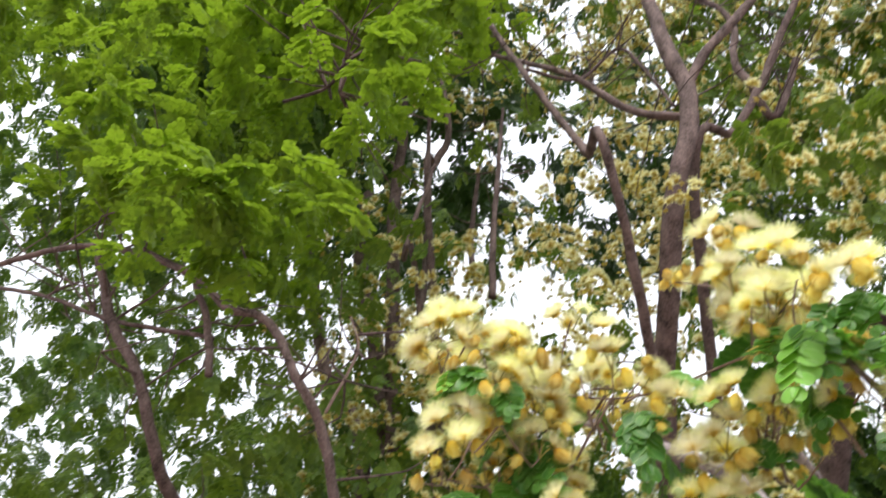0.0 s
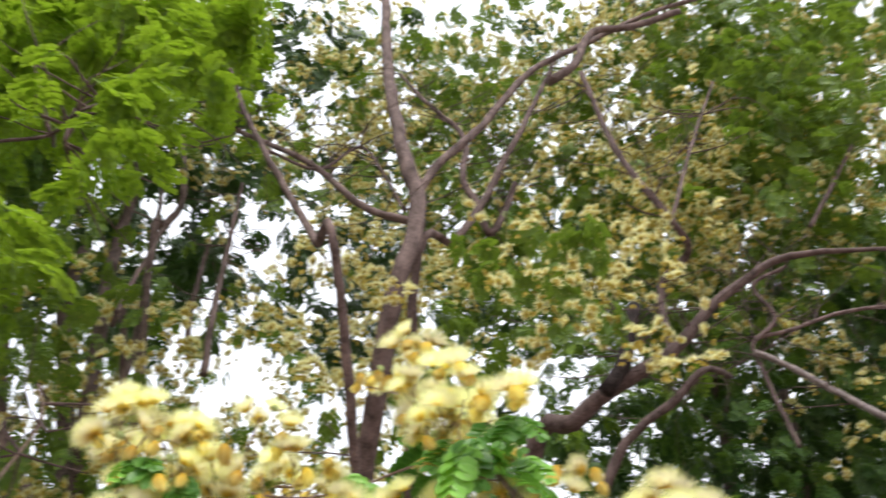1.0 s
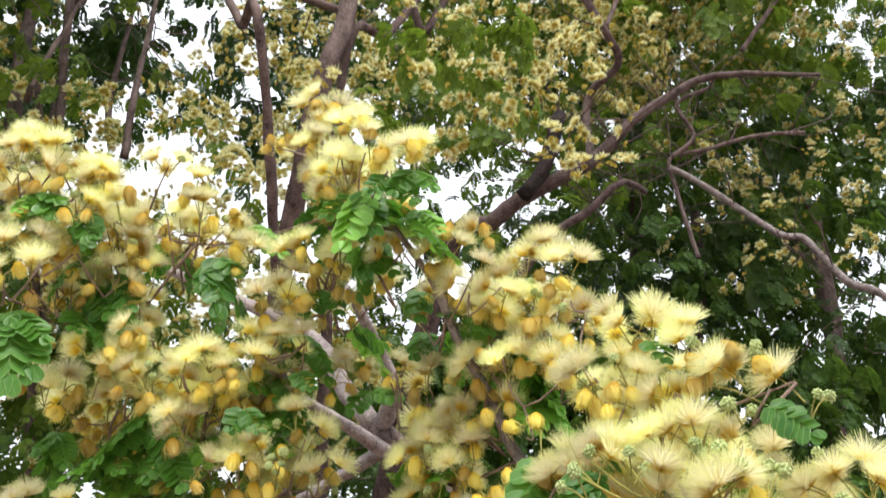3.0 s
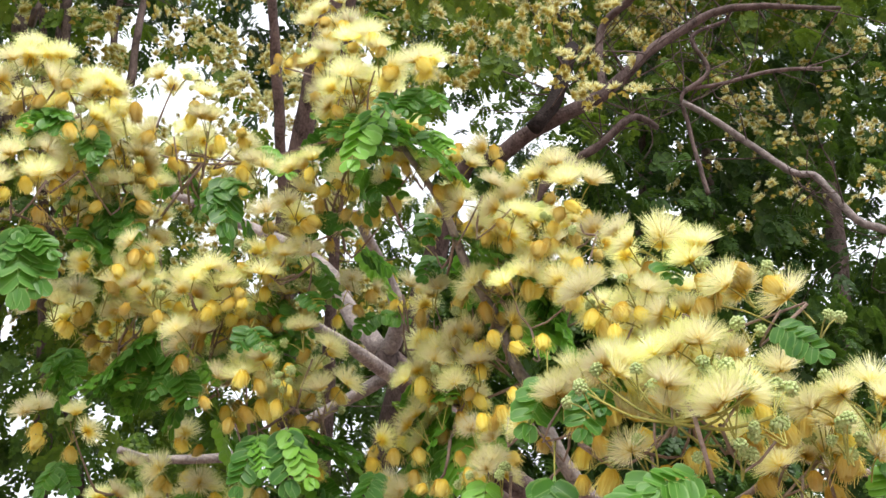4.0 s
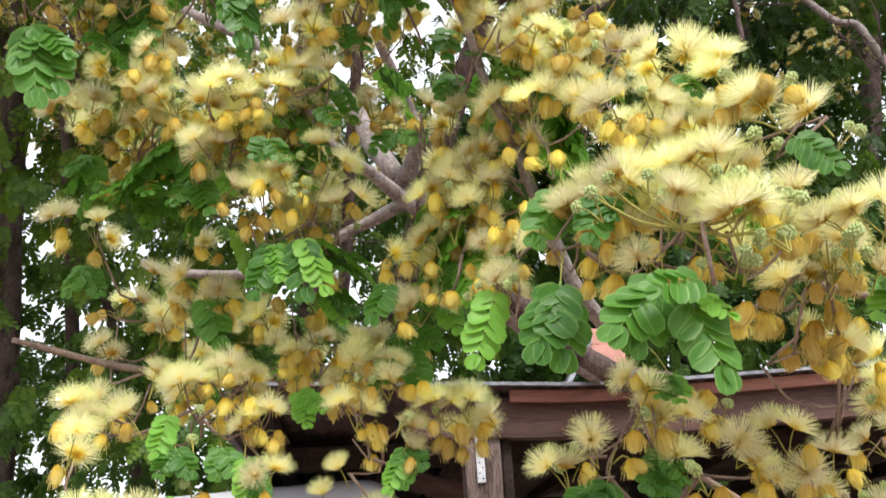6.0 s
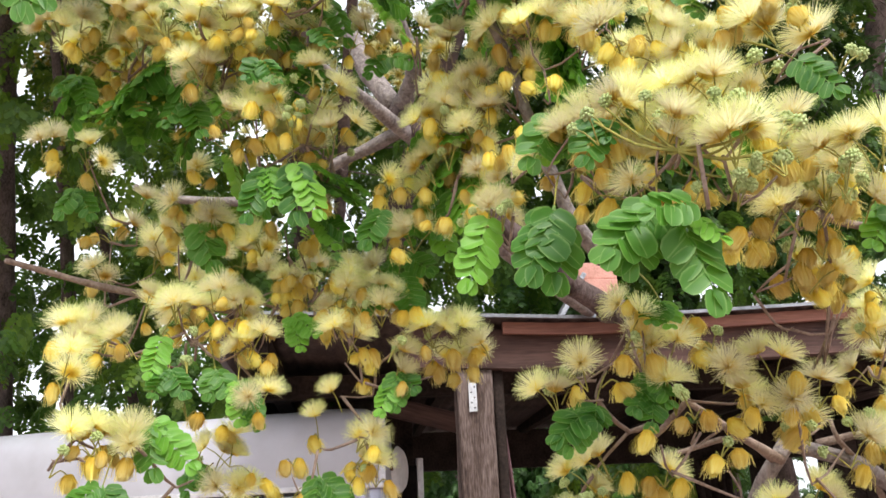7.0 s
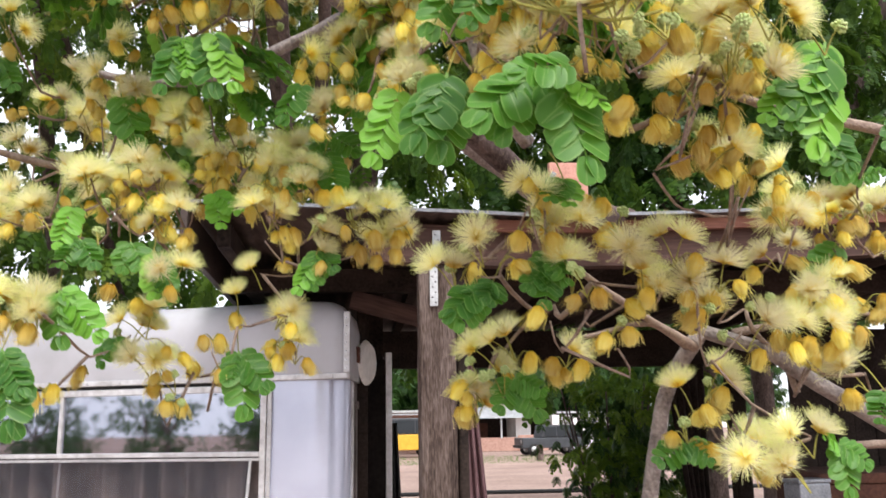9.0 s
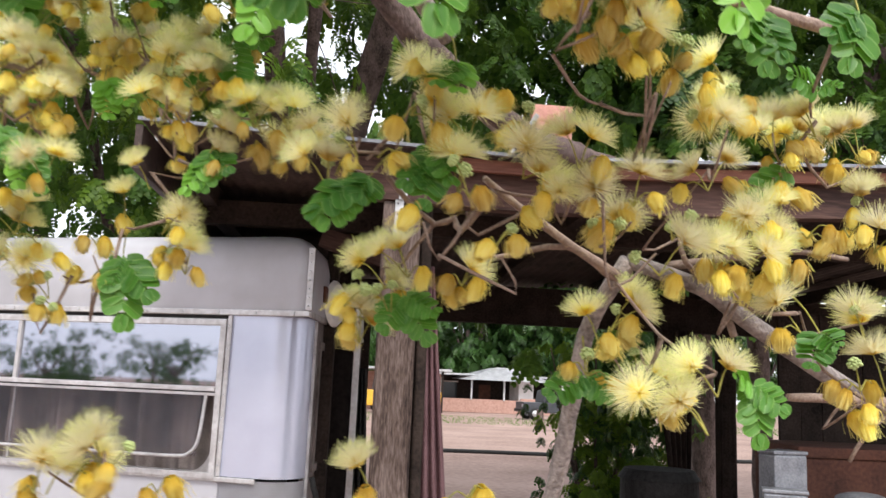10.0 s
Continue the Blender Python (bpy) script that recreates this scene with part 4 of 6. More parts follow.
box("roof_sheet", -9, 9, 0.4, 5, 2.62, 2.74, TIN, house)
for x in (-7.5, -5, -2.8, -0.4, 2.9):
    box("veranda_post", x - 0.06, x + 0.06, -0.3, -0.18, 0.9, 2.4, TIN, house)
for x in (-6.6, -3.9):
    bm = block(bmesh.new(), x - 0.6, x + 0.6, 2.9, 2.98, 0.9, 2.1)
    w = part("window", bm, CAR_GLASS, house)
    box("frame", x - 0.68, x + 0.68, 2.86, 2.9, 2.1, 2.2, WHITE, w)
box("door", -1.6, -0.7, 2.9, 2.97, 0, 2.0, RUST, house)

# ---- far truck and jeep ----


def wheel(parent, x, y, z, r, w=0.22):
    bm = bmesh.new()
    bmesh.ops.create_cone(bm, cap_ends=True, segments=24, radius1=r, radius2=r, depth=w)
    bmesh.ops.bevel(bm, geom=[e for e in bm.edges if abs(e.verts[0].co.z - e.verts[1].co.z) < 1e-6], offset=0.04, segments=2, affect="EDGES")
    tyre = part("wheel", bm, RUBBER, parent, m=pose(x, y, z, 90, 0, 0), smooth=True)
    bm = bmesh.new()
    bmesh.ops.create_cone(bm, cap_ends=True, segments=18, radius1=r * 0.55, radius2=r * 0.5, depth=w + 0.03)
    part("rim", bm, TIN, tyre, smooth=True)


def vehicle(name, label, category, m, long, wide, high, bonnet, paint, roofy):
    car = thing(name, label, category, m)
    bm = block(bmesh.new(), 0, long, 0, wide, 0.42, high * 0.58, 0.05)
    part("body", bm, paint, car)
    bm = block(bmesh.new(), bonnet, long - 0.05, 0.06, wide - 0.06, high * 0.58, high, 0.07)
    for v in bm.verts:
        if v.co.z > high * 0.8:
            v.co.x += 0.12 if v.co.x < long / 2 else -0.05
    part("cabin", bm, roofy, car)
    n = 3
    for i in range(n):
        a = bonnet + 0.2 + (long - bonnet - 0.35) * i / n
        b = a + (long - bonnet - 0.35) / n - 0.08
        box("window", a, b, 0.035, 0.06, high * 0.62, high * 0.93, CAR_GLASS, car)
    for x in (long * 0.18, long * 0.82):
        for y in (0.08, wide - 0.08):
            wheel(car, x, y, 0.36, 0.36)
    box("bumper", -0.1, 0.02, 0.05, wide - 0.05, 0.45, 0.6, RUBBER, car)
    box("headlight", -0.02, 0.02, 0.15, 0.35, 0.72, 0.9, GALV, car)
    return car


vehicle("jeep", "dark grey off-road car parked before the far house", "car", pose(9.5, 50.5, 0, 0, 0, 6), 3.9, 1.7, 1.75, 1.2, CAR, CAR)
vehicle("van", "yellow-orange van parked in the far yard", "van", pose(0.2, 52, 0, 0, 0, 3), 4.6, 1.9, 2.3, 0.5, YELLOW, CAR)
shed = thing("shed", "small open shed with a flat tin roof beside the van", "shed", pose(-1.5, 58, 0))
box("wall", -3, 7, 2.5, 2.7, 0, 2.6, BRICK, shed)
box("roof", -3.4, 7.4, -1, 3, 2.7, 2.85, TIN, shed)
for x in (-3, 0.4, 3.4, 6.8):
    box("post", x - 0.07, x + 0.07, -0.8, -0.66, 0, 2.72, DARK_SHADED_WOOD, shed)
stump = thing("stump", "short sawn wooden post standing in the sand", "stump", pose(9.1, 44, 0))
part("trunk", block(bmesh.new(), -0.16, 0.16, -0.16, 0.16, -0.02, 0.75, 0.04), WOOD, stump)

# ---- caravan ----
caravan = thing("caravan", "old pale aluminium caravan with riveted trim and open window", "caravan", pose(-0.31, 4.99, 0, 0, 0, -20))
LONG, DEEP = 4.6, 2.1


def rounded_plan(x0, x1, y0, y1, r, n=8):
    out = []
    for cx, cy, a0 in ((x1 - r, y0 + r, -90), (x1 - r, y1 - r, 0), (x0 + r, y1 - r, 90), (x0 + r, y0 + r, 180)):
        for i in range(n + 1):
            a = radians(a0 + 90 * i / n)
            out.append((cx + r * math.cos(a), cy + r * math.sin(a)))
    return out


def shell(levels, plan_r, inset=0.0):
    """A closed skin of rounded plans stacked at heights, each drawn in by its own amount."""
    bm = bmesh.new()
    rings = []
    for z, d in levels:
        rings.append([bm.verts.new((x, y, z)) for x, y in rounded_plan(-LONG + d, -d, d, DEEP - d, plan_r)])
    n = len(rings[0])
    for a, b in zip(rings, rings[1:]):
        for i in range(n):
            j = (i + 1) % n
            bm.faces.new((a[i], a[j], b[j], b[i]))
    return bm, rings


def wall_with_opening(x0, x1, z0, z1, y0, y1, ox0, ox1, oz0, oz1):
    bm = bmesh.new()
    block(bm, x0, ox0, y0, y1, z0, z1)
    block(bm, ox1, x1, y0, y1, z0, z1)
    block(bm, ox0, ox1, y0, y1, z0, oz0)
    block(bm, ox0, ox1, y0, y1, oz1, z1)
    return bm


WX0, WX1, WZ0, WZ1 = -2.62, -0.43, 1.165, 1.855
part("side_wall", wall_with_opening(-LONG + 0.13, -0.385, 0.5, 1.9, 0.0, 0.035, WX0, WX1, WZ0, WZ1), PAINT, caravan, "faded cream side wall")
# rounded corner panel of bare aluminium
bm = bmesh.new()
R_CORNER = 0.20
outer = [(-0.384, 0.0), (-0.32, 0.0), (-0.26, 0.0)] + [(-R_CORNER + R_CORNER * math.sin(radians(a)), R_CORNER - R_CORNER * math.cos(radians(a))) for a in range(0, 91, 3)] + [(0.0, 0.23)]
lo = [bm.verts.new((x, y, 1.152)) for x, y in outer]
hi = [bm.verts.new((x, y, 1.89)) for x, y in outer]
for i in range(len(outer) - 1):
    bm.faces.new((lo[i], lo[i + 1], hi[i + 1], hi[i]))
part("corner_panel", bm, ALU, caravan, "smooth rounded corner panel of bare aluminium, coloured with the sky's blue", smooth=True)
# lower skirt, rounded at the corner as well
bm = bmesh.new()
lo = [bm.verts.new((x, y, 0.5)) for x, y in outer]
hi = [bm.verts.new((x, y, 1.14)) for x, y in outer]
for i in range(len(outer) - 1):
    bm.faces.new((lo[i], lo[i + 1], hi[i + 1], hi[i]))
bmesh.ops.solidify(bm, geom=bm.faces[:], thickness=0.012)
part("skirt_corner", bm, PAINT, caravan)
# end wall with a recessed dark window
part("end_wall", wall_with_opening(0.2, DEEP, 0.5, 1.9, -0.03, 0.0, 0.38, 1.5, 1.2, 1.75), END_PANEL, caravan, "end panel coloured dark for the shade on it", m=Matrix(((0, 1, 0, 0), (1, 0, 0, 0), (0, 0, 1, 0), (0, 0, 0, 1))))
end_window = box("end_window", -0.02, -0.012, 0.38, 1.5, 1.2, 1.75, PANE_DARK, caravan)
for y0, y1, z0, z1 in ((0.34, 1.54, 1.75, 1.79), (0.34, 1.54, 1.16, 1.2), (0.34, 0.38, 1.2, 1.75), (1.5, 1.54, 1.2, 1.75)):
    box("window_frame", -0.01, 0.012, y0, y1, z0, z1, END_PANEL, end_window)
box("back_wall", -LONG, -0.01, DEEP - 0.04, DEEP, 0.5, 1.9, PAINT, caravan)
box("far_wall", -LONG - 0.03, -LONG, 0.13, DEEP, 0.5, 1.9, PAINT, caravan)
box("floor", -LONG, -0.03, 0.04, DEEP - 0.05, 0.46, 0.5, DARK_SHADED_WOOD, caravan)
# upper band and rounded roof
bm, rings = shell([(1.905, -0.012), (1.93, -0.018), (2.14, -0.014), (2.2, 0.0), (2.24, 0.03), (2.268, 0.08), (2.285, 0.16), (2.31, 0.5), (2.33, 0.9)], 0.08)
bm.faces.new(rings[-1])
part("roof", bm, PAINT, caravan, "domed upper band and roof in chalky cream paint", smooth=True)
box("eave_rail", -LONG + 0.05, -0.06, -0.024, 0.0, 1.882, 1.908, TRIM, caravan, label="worn aluminium rail with screw heads")
box("eave_rail", -0.06, 0.012, -0.024, -0.012, 1.882, 1.908, TRIM, caravan)
box("end_rail", 0.0, 0.016, 0.02, DEEP, 1.882, 1.908, TRIM, caravan)
box("roof_corner_trim", -0.012, 0.02, -0.02, 0.012, 1.91, 2.2, TRIM, caravan)
box("belt_rail", -LONG + 0.05, -0.2, -0.016, -0.001, 1.128, 1.15, TRIM, caravan)
box("corner_trim", -0.008, 0.012, 0.196, 0.226, 0.5, 1.88, TRIM, caravan)
box("panel_trim", -0.398, -0.376, -0.014, -0.001, 1.152, 1.88, TRIM, caravan)
screw = bmesh.new()
bmesh.ops.create_uvsphere(screw, u_segments=8, v_segments=5, radius=0.0055)
screw_mesh = bpy.data.meshes.new("screw")
screw.to_mesh(screw_mesh)
screw.free()
screw_mesh.materials.append(GALV)
for i in range(22):
    under(new("screw", screw_mesh), caravan, pose(-0.06 - 0.19 * i, -0.025, 1.895))
for i in range(7):
    under(new("screw", screw_mesh), caravan, pose(-0.387, -0.015, 1.2 + 0.105 * i))
    under(new("screw", screw_mesh), caravan, pose(0.005, -0.021, 1.93 + 0.04 * i))
# side window: fixed upper panes, tilted lower sash, curtains
window = thing("window", "", "", None)
window.name = "window"
under(window, caravan, Matrix())
for n_, a in (("window_frame", (WX0 - 0.03, WX1 + 0.03, -0.016, 0.02, WZ1 - 0.022, WZ1 + 0.008)), ("window_frame", (WX1, WX1 + 0.03, -0.016, 0.02, WZ0, WZ1 - 0.022)), ("window_frame", (WX0 - 0.03, WX0, -0.016, 0.02, WZ0, WZ1 - 0.022)),
             ("window_sill", (WX0 - 0.05, WX1 + 0.035, -0.02, 0.02, WZ0 - 0.028, WZ0)), ("transom", (WX0, WX1, -0.022, 0.018, 1.528, 1.55)), ("transom", (WX0, WX1, -0.012, 0.018, 1.508, 1.522)),
             ("mullion", (-1.552, -1.532, -0.012, 0.016, 1.55, WZ1 - 0.022)), ("mullion", (-1.548, -1.536, 0.004, 0.014, WZ0, 1.508))):
    box(n_, *a, TRIM, window, bevel=0.003)
for a, b in ((WX0, -1.552), (-1.532, WX1)):
    box("pane", a, b, 0.0, 0.004, 1.55, WZ1 - 0.022, PANE, window, bevel=0)
sash_line = [(-0.478, 0, -0.004), (-0.478, 0, -0.12), (-0.480, 0, -0.2), (-0.492, 0, -0.25), (-0.525, 0, -0.28), (-0.575, 0, -0.29), (-0.8, 0, -0.292), (-1.5, 0, -0.292), (-2.3, 0, -0.292), (-2.46, 0, -0.288), (-2.52, 0, -0.26), (-2.535, 0, -0.2), (-2.537, 0, -0.004)]
sash = tube("sash", sash_line, 0.0085, 0.0085, TRIM, None, step=0.02, sides=8, wobble=0)
under(sash, window, pose(0, -0.004, 1.52, -9, 0, 0))
box("pane", -2.526, -0.482, -0.002, 0.002, -0.287, -0.005, PANE_DARK, sash, bevel=0)
V, F = [], []
for i in range(241):
    x = -2.6 + 2.15 * i / 240
    y = 0.115 + 0.05 * math.sin(i * 0.30 + math.sin(i * 0.07) * 2) + 0.012 * math.sin(i * 0.73)
    V += [(x, y, 1.14), (x, y * 0.9 + 0.01, 1.53)]
    if i:
        F.append((2 * i - 2, 2 * i, 2 * i + 1, 2 * i - 1))
under(tagged(new("curtain", mesh_of("curtain", V, F, CURTAIN)), "limp grey-brown curtain"), caravan)
# near-black sheet added for the unlit room behind the curtain
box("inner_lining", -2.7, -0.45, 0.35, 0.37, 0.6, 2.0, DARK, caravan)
# rounded lower corner of the window frame
bm = bmesh.new()
arc = [(WX1 - 0.11 + 0.11 * math.cos(radians(a)), WZ0 + 0.11 + 0.11 * math.sin(radians(a))) for a in range(-90, 1, 9)]
bm.faces.new([bm.verts.new((x, -0.014, z)) for x, z in [(WX1 + 0.004, WZ0 - 0.004)] + arc[::-1]])
bmesh.ops.solidify(bm, geom=bm.faces[:], thickness=0.02)
part("frame_corner", bm, TRIM, window)
# black strips put in for the dark gaps at transom and eave
box("seal", WX0, WX1, -0.008, 0.012, 1.522, 1.528, RUBBER, window, bevel=0)
box("seal", WX0 - 0.05, WX1 + 0.035, -0.006, 0.0, 1.866, 1.881, RUBBER, window, bevel=0)
# wheels and chassis
box("chassis", -LONG + 0.3, 1.0, 0.9, 1.2, 0.36, 0.46, RUBBER, caravan)
for y in (0.12, DEEP - 0.12):
    wheel(caravan, -2.5, y, 0.33, 0.33)
box("jockey_leg", -0.5, -0.42, 0.3, 0.38, 0.0, 0.5, GALV, caravan)
box("marker_lamp", 0.0, 0.03, 0.28, 0.36, 1.98, 2.06, RUST, caravan, label="small round rusty marker lamp")
tube("drain_pipe", [(0.03, 0.22, 1.15), (0.09, 0.24, 0.9), (0.12, 0.24, 0.4), (0.14, 0.24, 0.02)], 0.014, 0.014, RUBBER, None, wobble=0, step=0.05).parent = caravan

# the shell is sheared so that the end wall fits the camera's view
VIEW_SHEAR = Matrix(((1, -0.24, 0, 0), (0, 1, 0, 0), (0, 0, 1, 0), (0, 0, 0, 1)))
for ob in caravan.children:
    if ob.type == "MESH" and ob.data.users == 1 and not ob.name.startswith(("wheel", "screw")):
        ob.data.transform(VIEW_SHEAR @ ob.matrix_basis)
        ob.matrix_basis = Matrix()
for ob in end_window.children:
    ob.data.transform(VIEW_SHEAR)

# ---- porch ----
porch = thing("porch", "open timber porch with a flat rusty sheet roof", "porch", pose(0, 0, 0))


def rough_post(name, x0, x1, y0, y1, z0, z1, mat, parent, label="", lean=0.0):
    """A weathered squared post: edges worn, faces split by long checks."""
    bm = bmesh.new()
    rows, r = 40, 0.012
    plan = []
    for cx, cy, a0 in ((x1, y0, -90), (x1, y1, 0), (x0, y1, 90), (x0, y0, 180)):
        sx, sy = (-r if cx == x1 else r), (r if cy == y0 else -r)
        for i in range(4):
            a = radians(a0 + 30 * i)
            plan.append((cx + sx + r * math.cos(a), cy + sy + r * math.sin(a)))
    full = []
    for i, p in enumerate(plan):
        q = plan[(i + 1) % len(plan)]
        full.append(p)
        if math.dist(p, q) > 0.03:
            full += [(p[0] + (q[0] - p[0]) * k / 9, p[1] + (q[1] - p[1]) * k / 9) for k in range(1, 9)]
    rings = []
    for j in range(rows + 1):
        z = z0 + (z1 - z0) * j / rows
        ring = []
        for x, y in full:
            w = noise.noise(Vector((x * 55, y * 55, z * 1.6)))
            d = 0.0035 * w - 0.007 * max(0, 0.12 - abs(w)) / 0.12
            cx, cy = (x0 + x1) / 2, (y0 + y1) / 2
            n = Vector((x - cx, y - cy, 0)).normalized()
            ring.append(bm.verts.new((x + n.x * d + lean * (z - z0), y + n.y * d, z)))
        rings.append(ring)
    m = len(full)
    for a, b in zip(rings, rings[1:]):
        for i in range(m):
            j = (i + 1) % m
            bm.faces.new((a[i], a[j], b[j], b[i]))
    bm.faces.new(rings[-1])
    return part(name, bm, mat, parent, label, smooth=True)


rough_post("post", 0.0, 0.155, 4.47, 4.62, -0.02, 2.33, WOOD, porch, "weathered grey-brown timber post with long cracks")
def sag(x):
    """Drop along the porch roof's front, bent to fit its line in the camera's view."""
    return float(np.interp(x, (-0.97, 0.07, 0.5, 1.0, 1.7, 2.4, 4.9), (-0.034, -0.066, -0.082, -0.07, -0.038, -0.005, 0.05)))


def sagging_board(name, x0, x1, y0, y1, z0, z1, mat, parent, label=""):
    """A long board that follows the sag of the roof."""
    bm = bmesh.new()
    n = 24
    rings = []
    for i in range(n + 1):
        x = x0 + (x1 - x0) * i / n
        d = sag(x)
        rings.append([bm.verts.new((x, y, z + d)) for y, z in ((y0, z0), (y1, z0), (y1, z1), (y0, z1))])
    for a, b in zip(rings, rings[1:]):
        for i in range(4):
            j = (i + 1) % 4
            bm.faces.new((a[i], a[j], b[j], b[i]))
    bm.faces.new(rings[0])
    bm.faces.new(rings[-1])
    return part(name, bm, mat, parent, label)


# added board whose dark colour stands for the post's shaded side
rough_post("side_board", 0.16, 0.205, 4.50, 4.62, -0.02, 2.33, DARK_SHADED_WOOD, porch, "dark board added as the post's shaded side face")
sagging_board("front_beam", -0.235, 4.6, 4.455, 4.53, 2.4, 2.568, BEAM, porch, "dark red-brown stained timber beam")
sagging_board("fascia_board", 0.2, 4.7, 4.40, 4.425, 2.54, 2.59, FASCIA, porch, "lighter red fascia board under the sheet edge")
# inner timbers coloured near black for the shade under the roof
box("inner_beam", -0.9, 4.6, 5.25, 5.33, 2.34, 2.46, DARK_SHADED_WOOD, porch, 0.006)
box("back_beam", -0.95, 4.7, 8.0, 8.1, 2.14, 2.45, DARK_SHADED_WOOD, porch, 0.006)
box("side_beam", -0.9, -0.82, 5.6, 8.0, 2.42, 2.55, DARK_SHADED_WOOD, porch, 0.006)
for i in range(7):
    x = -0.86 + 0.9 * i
    box("rafter", x, x + 0.06, 4.54, 8.15, 2.42, 2.52, DARK_SHADED_WOOD, porch, 0.004)
# corrugated roof sheets
V, F = [], []
n = 260
for i in range(n + 1):
    x = -0.97 + 5.9 * i / n
    z = 2.605 + sag(x) + 0.009 * math.sin(x * 2 * math.pi / 0.076)
    V += [(x, 4.36, z), (x, 8.3, z - 0.06), (x, 8.3, z - 0.063), (x, 4.36, z - 0.003)]
    if i:
        a, b = 4 * i - 4, 4 * i
        F += [(a, b, b + 1, a + 1), (a + 3, a + 2, b + 2, b + 3), (a, a + 3, b + 3, b)]
under(tagged(new("roof_sheet", mesh_of("roof_sheet", V, F, SHEET)), "rusty corrugated roof sheet"), porch)
sagging_board("roof_edge", -0.97, 4.93, 4.345, 4.358, 2.598, 2.612, GREY_METAL, porch, "thin grey metal roof edge")
box("barge_board", -0.98, -0.95, 4.36, 8.3, 2.37, 2.55, SHEET, porch, 0.004, "dark rusty barge board")
# a perforated strap at the post
strap = box("strap", 0.058, 0.092, 4.443, 4.4545, 2.335, 2.475, GALV, porch, 0.001, "galvanised perforated steel strap")
strap2 = box("strap", 0.045, 0.079, 4.455, 4.4655, 2.15, 2.338, GALV, porch, 0.001)
# black discs on the solid strap stand for its dark holes
hole = bmesh.new()
bmesh.ops.create_cone(hole, cap_ends=True, segments=10, radius1=0.0035, radius2=0.0035, depth=0.003, matrix=Matrix.Rotation(radians(90), 4, "X"))
hole_mesh = bpy.data.meshes.new("strap_hole")
hole.to_mesh(hole_mesh)
hole.free()
hole_mesh.materials.append(RUBBER)
for ob, x, y, z0, k in ((strap, 0.058, 4.4425, 2.345, 6), (strap2, 0.045, 4.4545, 2.165, 8)):
    for i in range(k):
        under(new("strap_hole", hole_mesh), ob, pose(x + (0.011 if i % 2 else 0.024), y, z0 + 0.022 * i))
rough_post("inner_post", 0.165, 0.25, 5.25, 5.33, -0.02, 2.34, DARK_SHADED_WOOD, porch)
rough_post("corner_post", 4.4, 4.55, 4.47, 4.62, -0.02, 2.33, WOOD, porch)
rough_post("back_post", 2.95, 3.09, 8.0, 8.12, -0.02, 2.14, DARK_SHADED_WOOD, porch)
rough_post("back_post", -0.1, 0.0, 8.0, 8.12, -0.02, 2.14, DARK_SHADED_WOOD, porch)
brace = box("brace", -0.22, 0.22, -0.02, 0.02, -0.05, 0.05, BEAM, porch, 0.004, m=pose(-0.08, 5.3, 2.25, 0, 14, 8))

# pieces about the porch
door = thing("screen_door", "narrow aluminium door frame standing open in the dark entry", "door", pose(-0.1, 5.62, 0, 0, 0, 8))
box("stile", 0.0, 0.035, 0, 0.03, 0.05, 2.06, TRIM, door)
# near-black sheet put in for the dark of the entry
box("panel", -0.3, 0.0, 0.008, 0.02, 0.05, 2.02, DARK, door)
handle = box("handle", -0.045, -0.01, -0.03, 0.0, 1.18, 1.24, GALV, door)
plate = thing("wall_plate", "round white plate hung on the dark wall", "plate", pose(-0.20, 5.44, 1.99, 0, 0, 68))
bm = bmesh.new()
bmesh.ops.create_cone(bm, cap_ends=True, segments=32, radius1=0.12, radius2=0.10, depth=0.02, matrix=Matrix.Rotation(radians(90), 4, "X"))
part("dish", bm, WHITE, plate, smooth=False)
# dark boards added in place of the unlit gap beside the caravan
side = thing("gap_boards", "dark boards filling the unlit gap between the caravan and porch", "wall", kind="structure")
box("board", -0.26, -0.2, 5.45, 6.6, -0.02, 2.44, DARK_SHADED_WOOD, side)
box("board", -0.2, -0.11, 5.75, 5.8, -0.02, 2.44, DARK_SHADED_WOOD, side)


def hanging_cloth(name, label, category, top, bottom, mat, folds=9, deep=0.02):
    """Cloth that hangs in folds between a top and a bottom edge."""
    (ax, ay, az), (bx, by, bz) = top
    (cx, cy, cz), (dx, dy, dz) = bottom
    V, F, n, m = [], [], 60, 24
    for j in range(m + 1):
        k = j / m
        for i in range(n + 1):
            u = i / n
            p = Vector((ax + (bx - ax) * u, ay + (by - ay) * u, az + (bz - az) * u)).lerp(Vector((cx + (dx - cx) * u, cy + (dy - cy) * u, cz + (dz - cz) * u)), k)
            p.y += deep * math.sin(u * folds * 2 * math.pi + 0.6 * math.sin(3 * k)) * (0.5 + 0.5 * k)
            V.append(tuple(p))
    for j in range(m):
        for i in range(n):
            a = j * (n + 1) + i
            F.append((a, a + 1, a + n + 2, a + n + 1))
    ob = new(name, mesh_of(name, V, F, mat))
    mod = ob.modifiers.new("thickness", "SOLIDIFY")
    mod.thickness = 0.004
    return tagged(ob, label, category)


hanging_cloth("cloth", "brown cloth hanging in folds behind the post", "cloth", ((0.18, 4.68, 2.1), (0.23, 4.68, 2.1)), ((0.17, 4.68, 0.5), (0.38, 4.70, 0.5)), CLOTH, 4)
hanging_cloth("coat", "black coat hanging in the entry", "coat", ((-0.08, 5.9, 1.68), (-0.03, 5.9, 1.68)), ((-0.09, 5.9, 0.95), (0.01, 5.9, 0.95)), RUBBER, 3)
